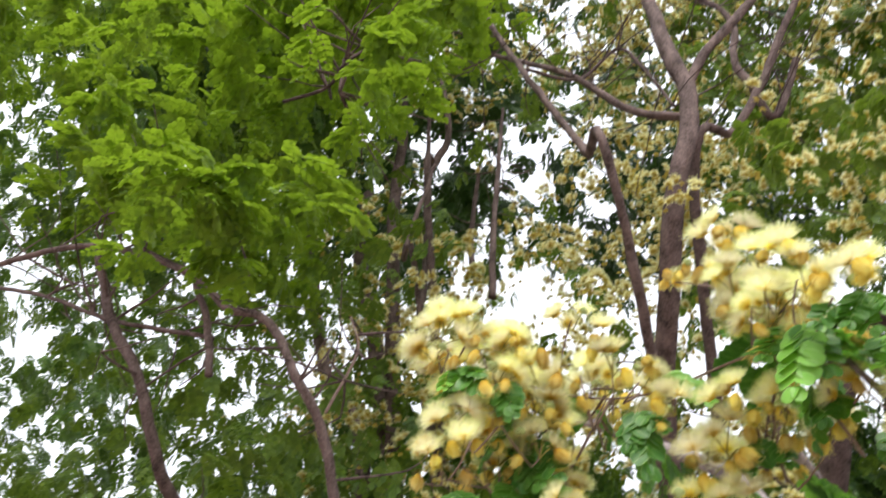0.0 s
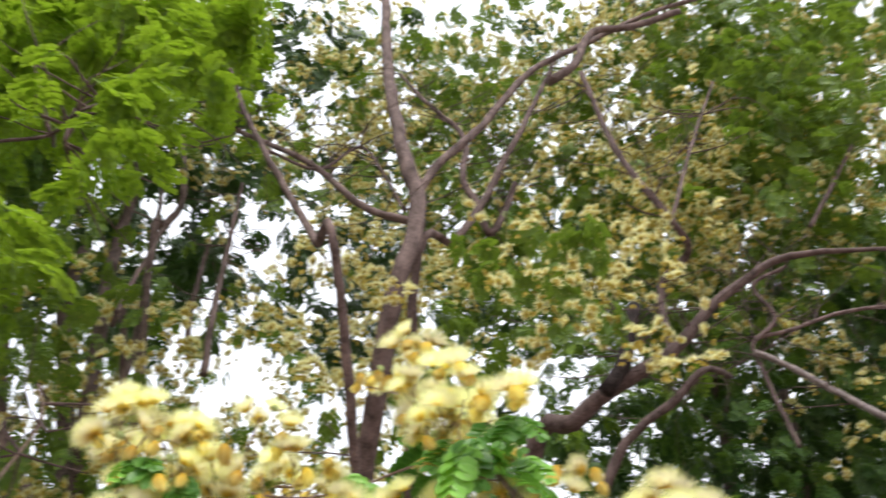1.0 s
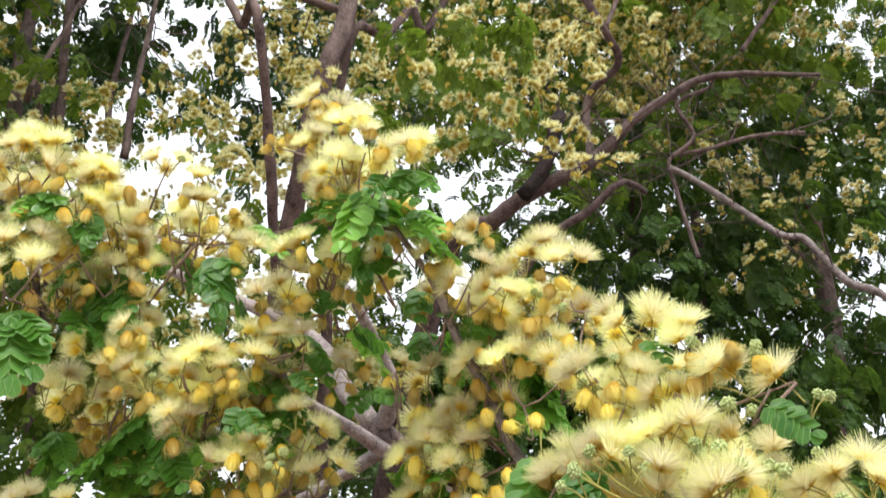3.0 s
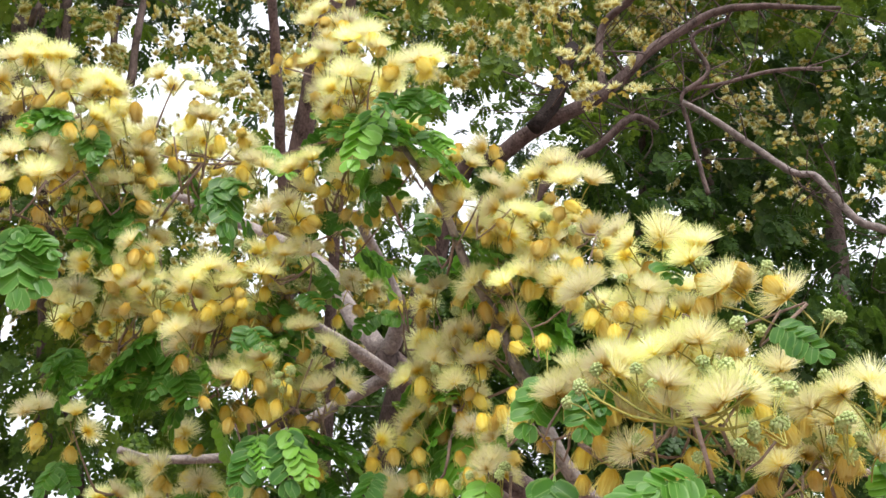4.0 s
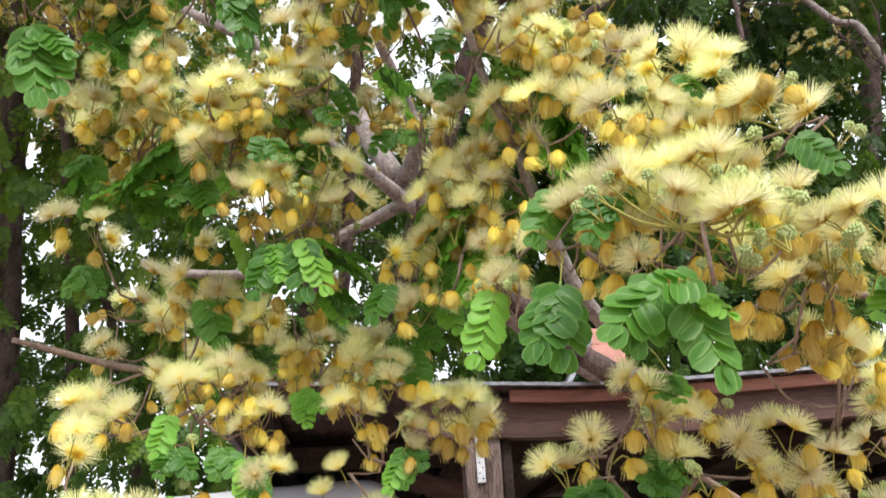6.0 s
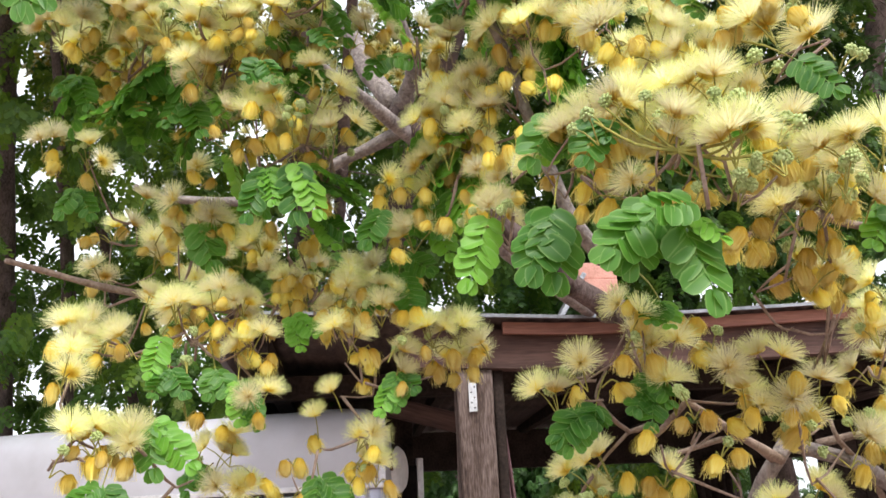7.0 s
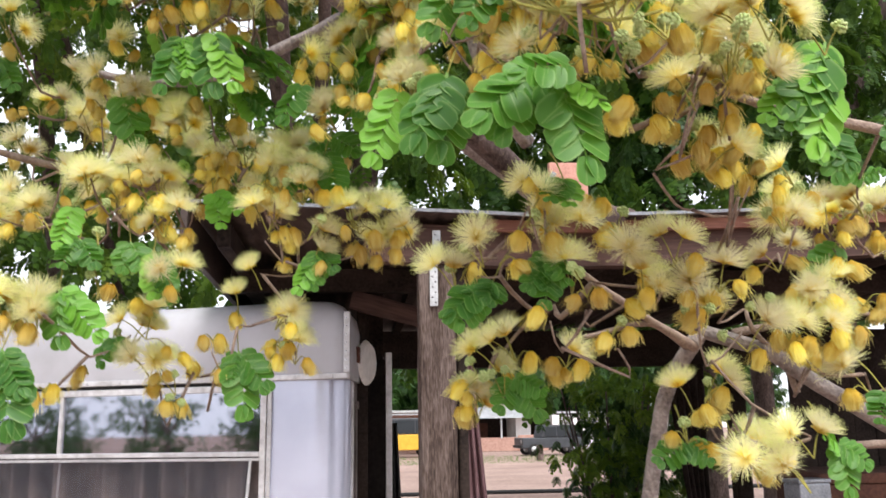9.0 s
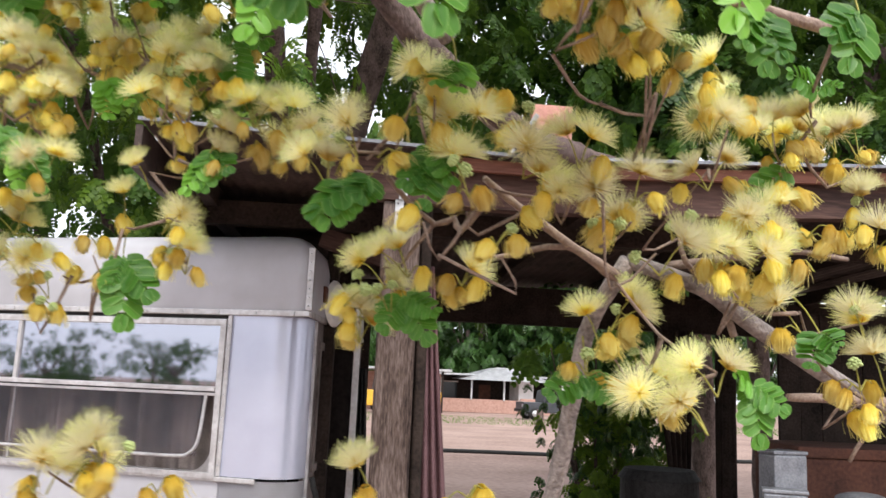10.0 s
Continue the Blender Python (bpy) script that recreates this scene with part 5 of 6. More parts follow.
hanging_cloth("tarpaulin", "dark brown tarpaulin hung at the porch back", "tarpaulin", ((2.26, 7.7, 2.13), (2.6, 7.7, 2.13)), ((2.44, 7.7, 0.6), (2.56, 7.7, 0.6)), DARK_SHADED_WOOD, 5)
cupboard = thing("plank_partition", "dark plank partition at the porch side", "partition", pose(2.75, 6.6, 0))
for i in range(9):
    box("plank", 0.15 * i, 0.15 * i + 0.146, 0.004 * (i % 2), 0.03 + 0.004 * (i % 2), -0.02, 2.2, DARK_SHADED_WOOD, cupboard, 0.003)
bench = thing("storage_chest", "rust-brown metal chest standing under the porch roof", "chest", pose(2.35, 5.6, 0, 0, 0, -6))
box("body", 0, 2.0, 0, 0.7, 0.04, 1.30, RUST, bench, 0.01)
box("lid", -0.02, 2.02, -0.02, 0.72, 1.302, 1.36, RUST, bench, 0.012)
box("handle", 0.9, 1.1, -0.045, -0.022, 1.1, 1.13, GALV, bench)
for x in (0.06, 1.86):
    box("foot", x, x + 0.08, 0.05, 0.65, -0.02, 0.04, RUBBER, bench)
table = thing("work_table", "tall rough workbench with grey scrap on it", "table", pose(1.85, 4.92, 0))
box("tabletop", 0, 0.8, 0, 0.58, 0.96, 1.0, DARK_SHADED_WOOD, table)
for x in (0.04, 0.7):
    for y in (0.04, 0.5):
        box("leg", x, x + 0.06, y, y + 0.06, -0.02, 0.96, DARK_SHADED_WOOD, table)
for k, (x, y, w, d, h, a) in enumerate(((2.04, 5.28, 0.19, 0.14, 0.33, 8), (1.90, 5.12, 0.2, 0.12, 0.16, -24), (2.12, 5.05, 0.16, 0.12, 0.10, 25))):
    can = thing("metal_box", "scuffed grey metal box on the work table", "box", pose(x, y, 1.0, 0, 0, a), "scrap on the work table")
    box("body", 0, w, 0, d, 0, h, GREY_METAL, can, 0.012)
    box("lid", -0.004, w + 0.004, -0.004, d + 0.004, h, h + 0.02, GREY_METAL, can, 0.006)
bin_ = thing("oil_drum", "black dented metal drum standing on the sand", "drum", pose(1.88, 6.5, 0))
bm = bmesh.new()
for z0, z1, r0, r1 in ((-0.02, 0.36, 0.25, 0.25), (0.36, 0.39, 0.262, 0.262), (0.39, 0.74, 0.25, 0.25), (0.74, 0.77, 0.262, 0.262), (0.77, 1.08, 0.25, 0.245)):
    bmesh.ops.create_cone(bm, cap_ends=True, segments=28, radius1=r0, radius2=r1, depth=z1 - z0, matrix=Matrix.Translation((0, 0, (z0 + z1) / 2)))
part("body", bm, RUBBER, bin_)
bm = bmesh.new()
bmesh.ops.create_cone(bm, cap_ends=True, segments=28, radius1=0.262, radius2=0.22, depth=0.06, matrix=Matrix.Translation((0, 0, 1.11)))
part("lid", bm, RUBBER, bin_)
pot = thing("cooking_pot", "round grey metal pot with a lid on the table edge", "pot", pose(2.46, 5.22, 1.0))
bm = bmesh.new()
bmesh.ops.create_cone(bm, cap_ends=True, segments=28, radius1=0.10, radius2=0.12, depth=0.13, matrix=Matrix.Translation((0, 0, 0.065)))
part("body", bm, GREY_METAL, pot, smooth=False)
bm = bmesh.new()
bmesh.ops.create_uvsphere(bm, u_segments=24, v_segments=10, radius=0.125, matrix=Matrix.Translation((0, 0, 0.132)) @ Matrix.Diagonal((1, 1, 0.28, 1)))
part("lid", bm, GREY_METAL, pot, smooth=True)
tile = thing("roof_tile", "pink clay tile propped on grey boards on the porch roof", "tile", pose(0.0, 4.72, 0))
bm = block(bmesh.new(), 0.655, 0.835, 0, 0.03, 2.70, 2.80, 0.006)
block(bm, 0.65, 0.84, 0.012, 0.05, 2.802, 2.885, 0.008)
part("slab", bm, CLAY, tile)
box("prop", 0.68, 0.82, 0.01, 0.12, 2.5, 2.70, BEAM, tile, 0.006, "dark wooden block")
box("board", 0.0, 0.34, -0.02, 0.10, 0, 0.022, GREY_METAL, tile, 0.003, "thin grey board", m=pose(0.50, 0, 2.53, 0, -58, 0))

# ---- trees ----
flowering_tree = thing("flowering_tree", "flowering tree with cream-yellow brush flowers and broad leaflets", "tree", pose(5.4, 5.0, 0))
grove = thing("grove_tree", "tall many-stemmed tree with brown forked limbs in flower", "tree", pose(-0.75, 8.7, 0))
bright_tree = thing("bright_tree", "young tree with bright yellow-green feathery leaves", "tree", pose(-3.9, 6.2, 0))
FEET = ((3.9, 10.6), (4.7, 10.8), (6.0, 11.2), (-3.4, 8.9), (-2.9, 9.3), (-4.1, 9.6), (-4.6, 8.4), (-2.4, 10.2))
back_trees = [thing("shade_tree", "tall tree behind the porch with leaves coloured dark for shade and a grey trunk", "tree", pose(x, y, 0), "grove trees") for x, y in FEET]
limb(flowering_tree, "trunk", 0.16, 0.09, (5.4, 5.0, -0.05), (5.42, 5.02, 0.8), (5.36, 5.0, 1.8), (5.3, 5.0, 2.72))
limb(flowering_tree, "limb", 0.08, 0.045, (5.3, 5.0, 2.7), (4.6, 5.1, 2.74), (3.0, 5.7, 2.68), (1.9, 5.7, 2.67), (1.3, 5.2, 2.69), (0.42, 3.6, 2.36))
limb(flowering_tree, "limb", 0.05, 0.028, (5.4, 5.0, 0.8), (3.6, 3.8, 0.95), (2.2, 2.95, 1.05), (1.25, 2.65, 1.41), (1.1, 2.64, 1.49))
limb(flowering_tree, "limb", 0.05, 0.02, (5.4, 5.0, 0.6), (3.2, 3.5, 0.5), (1.2, 2.5, 0.5), (0.21, 2.82, 0.93), (0.25, 2.78, 1.11))
limb(flowering_tree, "limb", 0.025, 0.012, (2.2, 3.04, 0.5), (0.9, 2.3, 0.9), (0.1, 2.1, 1.05), (-0.4, 2.1, 1.08), (-0.9, 2.2, 1.05))
limb(flowering_tree, 'limb', 0.038, 0.046, (0.42, 3.6, 2.36), (0.13, 3.43, 2.51), (-0.06, 3.35, 2.69), (-0.22, 3.28, 2.84), (-0.31, 3.25, 2.92))
limb(flowering_tree, 'limb', 0.032, 0.015, (-0.31, 3.25, 2.92), (-0.38, 3.27, 3.06), (-0.52, 3.33, 3.34), (-1.04, 3.39, 3.69))
limb(flowering_tree, 'limb', 0.03, 0.012, (-0.3, 3.25, 2.91), (-0.25, 3.14, 2.97), (-0.3, 3.01, 3.09), (-0.38, 2.84, 3.17))
limb(flowering_tree, 'limb', 0.025, 0.01, (-0.25, 3.28, 2.84), (-0.45, 2.94, 2.83), (-0.56, 2.72, 2.8))
limb(flowering_tree, 'limb', 0.014, 0.006, (-0.03, 2.42, 2.39), (-0.08, 2.42, 2.46), (-0.12, 2.38, 2.57), (-0.18, 2.33, 2.68), (-0.22, 2.27, 2.77), (-0.3, 2.19, 2.86))
limb(flowering_tree, 'limb', 0.016, 0.012, (0.07, 2.51, 2.19), (-0.01, 2.45, 2.28), (-0.07, 2.43, 2.45))
limb(flowering_tree, 'limb', 0.022, 0.011, (-0.26, 3.27, 2.87), (-0.47, 3.35, 2.79), (-0.72, 3.35, 2.67), (-0.96, 3.3, 2.65), (-1.05, 3.22, 2.65))
limb(flowering_tree, 'twig', 0.012, 0.006, (-0.69, 2.86, 2.19), (-0.91, 2.81, 2.22), (-1.03, 2.72, 2.23), (-1.13, 2.62, 2.24))
limb(flowering_tree, 'limb', 0.017, 0.0155, (0.25, 2.78, 1.11), (0.32, 2.72, 1.41), (0.35, 2.62, 1.69), (0.4, 2.53, 1.82))
limb(flowering_tree, 'limb', 0.022, 0.0145, (1.1, 2.64, 1.49), (0.85, 2.62, 1.62), (0.64, 2.58, 1.73), (0.54, 2.54, 1.78), (0.4, 2.53, 1.82))
limb(flowering_tree, 'twig', 0.01, 0.005, (0.39, 2.54, 1.79), (0.29, 2.48, 1.83), (0.23, 2.45, 1.86), (0.16, 2.4, 1.89), (0.12, 2.37, 1.91))
limb(flowering_tree, 'twig', 0.007, 0.004, (0.38, 2.55, 1.79), (0.28, 2.48, 1.83), (0.18, 2.49, 1.81), (0.13, 2.48, 1.8))
limb(flowering_tree, 'twig', 0.006, 0.004, (0.13, 2.33, 1.88), (0.09, 2.4, 1.83), (0.08, 2.4, 1.85), (0.05, 2.41, 1.84), (-0, 2.37, 1.87), (-0.03, 2.32, 1.89))
limb(flowering_tree, 'twig', 0.009, 0.004, (0.48, 2.56, 1.82), (0.6, 2.56, 1.84), (0.71, 2.56, 1.86), (0.82, 2.56, 1.85))
limb(flowering_tree, 'twig', 0.007, 0.004, (0.61, 2.58, 1.7), (0.59, 2.58, 1.76), (0.49, 2.5, 1.82), (0.48, 2.5, 1.86))
limb(flowering_tree, 'twig', 0.012, 0.007, (0.93, 2.51, 1.59), (0.78, 2.55, 1.6), (0.69, 2.54, 1.6))
limb(flowering_tree, 'twig', 0.004, 0.003, (0.77, 2.38, 1.58), (0.74, 2.4, 1.54), (0.72, 2.41, 1.5))
limb(flowering_tree, 'twig', 0.009, 0.006, (0.61, 2.21, 2.12), (0.37, 2.16, 2.14), (0.26, 2.14, 2.17), (0.18, 2.17, 2.19))
limb(flowering_tree, 'twig', 0.006, 0.005, (0.17, 2.21, 2.11), (0.22, 2.2, 2.13), (0.26, 2.17, 2.16))
limb(flowering_tree, 'limb', 0.032, 0.026, (0.57, 4.34, 2.55), (0.32, 4.06, 2.61), (0.14, 3.86, 2.65), (0.02, 3.65, 2.7))
limb(flowering_tree, 'twig', 0.003, 0.003, (-0, 1.86, 2.05), (-0.01, 1.84, 2.1), (-0.01, 1.85, 2.15), (-0.01, 1.94, 2.14))
limb(grove, 'trunk', 0.068, 0.034, (-0.8, 5.94, 4.66), (-0.56, 4.93, 5.58), (-0.38, 4.57, 6.11), (-0.25, 4.5, 6.5), (-0.18, 4.5, 7.04), (-0.25, 4.5, 7.75), (-0.25, 4.64, 10.16), (0.1, 4.79, 15.64), root=True)
limb(grove, 'limb', 0.0374, 0.0238, (-0.2, 4.5, 6.97), (0.04, 4.5, 7.42), (0.47, 4.57, 8.05), (1.12, 4.72, 9.24), (1.94, 4.79, 9.99), (2.86, 4.86, 10.76), (4.08, 4.93, 11.45))
limb(grove, 'trunk', 0.0476, 0.0204, (-0.28, 4.86, 6.25), (0.08, 4.79, 6.78), (0.32, 4.79, 7.17), (0.56, 4.79, 7.68), (0.91, 4.79, 8.4), (1.58, 4.93, 10.03), root=True)
limb(grove, 'limb', 0.034, 0.017, (0.32, 4.79, 7.17), (0.24, 4.79, 7.6), (0.34, 4.86, 8.33), (0.05, 4.86, 9.03), (-0.14, 4.93, 9.73))
limb(grove, 'limb', 0.034, 0.0272, (0.33, 4.93, 7.4), (0.42, 5, 7.11), (0.71, 5, 7.74), (0.59, 5.08, 7.51))
limb(grove, 'limb', 0.0306, 0.017, (-0.22, 4.5, 6.66), (-0.58, 4.5, 6.89), (-0.92, 4.5, 7.43), (-1.17, 4.5, 7.71), (-1.7, 4.57, 8.31), (-1.89, 4.64, 8.86))
limb(grove, 'trunk', 0.034, 0.0204, (-0.74, 4.21, 5.66), (-0.9, 4.28, 6.24), (-1.04, 4.36, 6.72), (-1.29, 4.36, 7.44), (-1.58, 4.43, 8.43), (-1.89, 4.5, 9.77), root=True)
limb(grove, 'limb', 0.0136, 0.0136, (-1.29, 4.36, 7.52), (-0.92, 4.5, 7.43), (-0.58, 4.5, 7.71), (-0.41, 4.5, 7.27), (-0.29, 4.5, 6.83))
limb(grove, 'trunk', 0.14, 0.014, (0.43, 5.94, 5.43), (0.78, 5.51, 5.56), (1.08, 5.36, 5.71), (1.53, 5.22, 5.88), (1.88, 5.08, 6.14), (2.25, 5, 6.36), (2.6, 4.93, 6.48), (3.4, 4.86, 6.4), root=True)
limb(grove, 'limb', 0.058, 0.05, (0.99, 5.27, 5.6), (1.18, 5.18, 5.85), (1.36, 5.12, 6.27), mat=BARK_DARK)
limb(grove, 'limb', 0.0306, 0.0238, (1.53, 5.22, 5.88), (1.63, 5.15, 6.48), (1.81, 4.86, 6.54), (1.6, 4.5, 6.51), (1.38, 4.36, 7.19), (1.36, 4.28, 8.33), mat=BARK)
limb(grove, 'limb', 0.017, 0.0102, (1.62, 4.5, 6.51), (2.11, 4.5, 7.49), (2.62, 4.5, 8.43), mat=BARK)
limb(grove, 'limb', 0.044, 0.026, (1.1, 6.5, 5.6), (1.38, 6.3, 5.95), (1.83, 6.08, 6.16), (2.1, 6.0, 6.36), (2.5, 6.4, 6.6))
limb(grove, 'limb', 0.0408, 0.034, (1.12, 4.43, 8.48), (1.41, 4.43, 8.76), (1.78, 4.5, 9.55), (2.27, 4.57, 9.79), (2.92, 4.64, 10.24))
limb(grove, 'limb', 0.024, 0.029, (2.31, 5.55, 6.10), (2.44, 5.55, 6.00), (2.72, 5.55, 5.70), (2.98, 5.55, 5.39), (3.15, 5.55, 5.36), (3.23, 5.55, 5.19), (3.34, 5.55, 4.94), (3.52, 5.55, 4.84), (3.71, 5.55, 4.62), mat=GREY_BARK)
limb(grove, 'limb', 0.0177, 0.0163, (2.33, 5.65, 5.28), (2.36, 5.65, 5.95), (2.37, 5.58, 6.23), (2.69, 5.58, 6.32), (3.2, 5.58, 6.47), (3.65, 5.58, 6.5), mat=BARK)
limb(grove, 'limb', 0.0204, 0.0136, (2.37, 5.58, 6.23), (2.6, 5.51, 6.41), (2.52, 5.44, 6.71), (2.84, 5.36, 6.84))
limb(grove, 'limb', 0.0238, 0.0238, (3.75, 5.94, 8.01), (5.35, 5.94, 9.92), (6.38, 5.94, 10.74), (7.96, 5.94, 12.22))
limb(back_trees[0], 'trunk', 0.1088, 0.0816, (3.11, 9.54, 5.48), (3.81, 9.54, 8.52), (4.07, 9.54, 9.78), root=True)
limb(back_trees[1], 'trunk', 0.0952, 0.068, (3.77, 9.54, 5.43), (4.5, 9.54, 7.73), (4.79, 9.54, 8.89), root=True)
limb(back_trees[2], 'trunk', 0.136, 0.102, (5.22, 9.54, 4.77), (5.87, 9.54, 6.39), (6.6, 9.54, 8.94), root=True)
limb(back_trees[3], 'trunk', 0.0816, 0.0544, (-3.25, 6.66, 7.78), (-3.36, 6.66, 9.4), (-3.36, 6.66, 10.33), (-3.46, 6.66, 11.65), root=True)
limb(back_trees[4], 'trunk', 0.0476, 0.034, (-2.79, 6.3, 8.49), (-2.75, 6.3, 9.21), (-2.62, 6.3, 9.71), (-2.78, 6.3, 11.06), root=True)
limb(back_trees[3], 'limb', 0.034, 0.0204, (-2.38, 6.66, 7.69), (-2.42, 6.66, 8.33), (-2.35, 6.66, 9.51))
limb(back_trees[4], 'trunk', 0.0408, 0.0204, (-2.68, 5.94, 7.04), (-2.84, 5.94, 7.38), (-2.66, 6.08, 8.92), root=True)
limb(grove, 'limb', 0.034, 0.017, (-1.98, 5.94, 6.7), (-1.98, 5.94, 7.44), (-1.92, 6.08, 9.62))
limb(bright_tree, 'trunk', 0.05, 0.03, (-3.65, 5.22, 4.02), (-3.62, 4.5, 4.49), (-3.73, 4.21, 4.94), (-3.95, 4.07, 5.3), (-4.2, 3.92, 5.88), root=True)
limb(bright_tree, 'limb', 0.02, 0.0225, (-5.8, 4.07, 6.11), (-4.67, 3.92, 5.99), (-4.2, 3.92, 5.92), (-3.78, 3.92, 5.72))
limb(bright_tree, 'limb', 0.025, 0.03, (-3.79, 3.92, 5.75), (-3.38, 4, 5.5), (-3.11, 4.07, 5.23), (-2.87, 4.14, 5.15), (-2.62, 4.21, 4.71), (-2.5, 4.36, 4.46), (-2.43, 4.64, 3.96))
limb(bright_tree, 'limb', 0.015, 0.015, (-5.42, 4.21, 6.1), (-4.72, 4.14, 5.77), (-3.95, 4.07, 5.32), (-3.27, 4.21, 5.15))
limb(bright_tree, 'limb', 0.025, 0.02, (-3.22, 4.21, 4.85), (-3.3, 4.14, 5.24), (-3.38, 4, 5.5), (-3.32, 3.92, 5.82))
limb(bright_tree, 'limb', 0.0125, 0.01, (-2.71, 3.49, 6.43), (-2.36, 3.42, 6.35), (-2.23, 3.35, 6.45), (-2.09, 3.35, 6.57))
limb(bright_tree, 'limb', 0.0125, 0.01, (-2.26, 3.42, 6.26), (-2.24, 3.35, 6.52))
limb(back_trees[5], 'trunk', 0.1, 0.07, (-3.32, 7.38, 5.4), (-3.62, 7.38, 7.28), (-4.1, 7.38, 9.26), (-4.1, 7.38, 10.33), root=True)
limb(back_trees[6], 'trunk', 0.07, 0.05, (-3.32, 6.66, 5.54), (-3.89, 6.66, 6.93), (-4.45, 6.66, 9.19), root=True)
limb(back_trees[7], 'trunk', 0.04, 0.025, (-2.8, 6.66, 6.24), (-2.91, 6.66, 7.92), (-3.03, 6.66, 10.65), root=True)
limb(bright_tree, 'limb', 0.01, 0.0075, (-2.57, 4.5, 4.68), (-2.43, 4.5, 5.1), (-2.51, 4.5, 5.39))


def hanging_leaf(base, tips):
    """A leaf whose pinnae hang from its stalk to the given tips, their faces turned up and toward the camera."""
    p0 = Vector(base)
    mean = sum((Vector(q) for q in tips), Vector()) / len(tips)
    back = p0 + (p0 - mean).normalized() * 0.05 + Vector((rng.uniform(-0.02, 0.02), 0.05, 0.03))
    v, f = tube_arrays([tuple(back), tuple((back + p0) / 2 + Vector((0, 0, 0.006))), tuple(p0)], 0.0018, 0.0012, step=0.02, sides=5, wobble=0)
    stalk = new("leaf", mesh_of("leaf", [tuple(q) for q in v], [q for q in f if q[0] != q[1]], STALK))
    under(stalk, flowering_tree, flowering_tree.matrix_basis.inverted())
    for tip in tips:
        along = Vector(tip) - p0
        face = Vector((rng.uniform(-0.35, 0.35), -0.85, 0.5 + rng.uniform(-0.3, 0.3)))
        ax = along.normalized()
        az = (face - ax * face.dot(ax)).normalized()
        ay = az.cross(ax)
        m = Matrix((ax, ay, az)).transposed().to_4x4()
        m.translation = p0
        n = rng.randrange(len(PINNA_MESHES))
        k = along.length / PINNA_REACH[n]
        wide = min(1.25, max(0.8, k))
        under(new("pinna", PINNA_MESHES[n]), stalk, m @ Matrix.Diagonal((k, wide, wide, 1)))


def spray(places, opened, faded, buds, size=1.0):
    for p in places:
        o, f_, b = (max(0, round(rng.gauss(n, 0.6))) for n in (opened, faded, buds))
        if o + f_ + b:
            inflorescence(flowering_tree, p, o, f_, b, size)


def lowered(places, d):
    return [(x, y, z + d) for x, y, z in places]


def between(places, k):
    """Places for further sprays between near neighbours, behind them."""
    out = []
    for p in places:
        near = sorted(places, key=lambda q: (q[0] - p[0]) ** 2 + (q[1] - p[1]) ** 2 + (q[2] - p[2]) ** 2)[1:5]
        q = rng.choice(near)
        if rng.random() < k:
            out.append(tuple((a + b) / 2 + rng.uniform(-0.03, 0.03) + o for a, b, o in zip(p, q, (0, 0.14, -0.02))))
    return out


spray([p for p in lowered(FANS, -0.03) if p[1] > 2.4 or p[2] > 2.3], 2.3, 0.8, 0.2, 0.8)
spray([p for p in lowered(FANS, -0.03) if p[1] <= 2.4 and p[2] <= 2.3], 1.45, 0.4, 0.15, 0.7)
spray(lowered(BELLS, 0.02), 0.25, 1.9, 0.1, 0.55)
for p in BUDS:
    inflorescence(flowering_tree, (p[0], p[1] - 0.01, p[2] - 0.035), 0, 0, 2, 0.6)
for p in FANS + BUDS:
    a, b = Vector(FRONT_NODE), Vector(p) + Vector((0, 0, -0.025))
    if 0.03 < (b - a).length < 0.19 and b.z > a.z - 0.03:
        tube("peduncle", [tuple(a), tuple(a.lerp(b, 0.5) + Vector((0, 0, -0.012))), tuple(b)], 0.0022, 0.0015, STALK, flowering_tree, step=0.02, sides=6, wobble=0)
UPPER_FANS = [p for p in FANS if p[2] > 1.95]
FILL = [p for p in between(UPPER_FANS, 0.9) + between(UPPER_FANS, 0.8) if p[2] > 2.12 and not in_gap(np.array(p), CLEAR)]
spray(FILL, 2.0, 1.7, 0.3, 1.0)
for p in FILL[::2]:
    if p[2] > 2.3:
        leaf(flowering_tree, (p[0], p[1] + 0.05, p[2] - 0.03), pinnae=rng.choice((1, 1, 2)), size=rng.uniform(0.85, 1.1))
for base, tips in HANGING:
    hanging_leaf(base, tips)

# twigs that carry the sprays back to the limbs
near_lines = np.array([q for pts in LIMB_LINES[flowering_tree.name] for q in smooth_line(pts, 0.06)])
for p in FILL + FANS[::2] + BELLS[::2]:
    a = np.array(p) + (0, 0, -0.03)
    d = np.linalg.norm(near_lines - a, axis=1) + 0.9 * np.maximum(0, near_lines[:, 2] - a[2])
    b = near_lines[int(d.argmin())]
    if np.linalg.norm(a - b) > 0.03:
        mid = (a + b) / 2 + nrng.normal(0, 0.025, 3) + (0, 0.04, -0.03)
        tube("twig", [tuple(b), tuple(mid), tuple(a)], 0.0036 if a[1] > 2.3 else 0.0026, 0.0017, TWIG, flowering_tree, step=0.04, sides=6, bend=0.012, seed=rng.random() * 50)
        near_lines = np.concatenate([near_lines, np.array(smooth_line([b, mid, a], 0.06))])


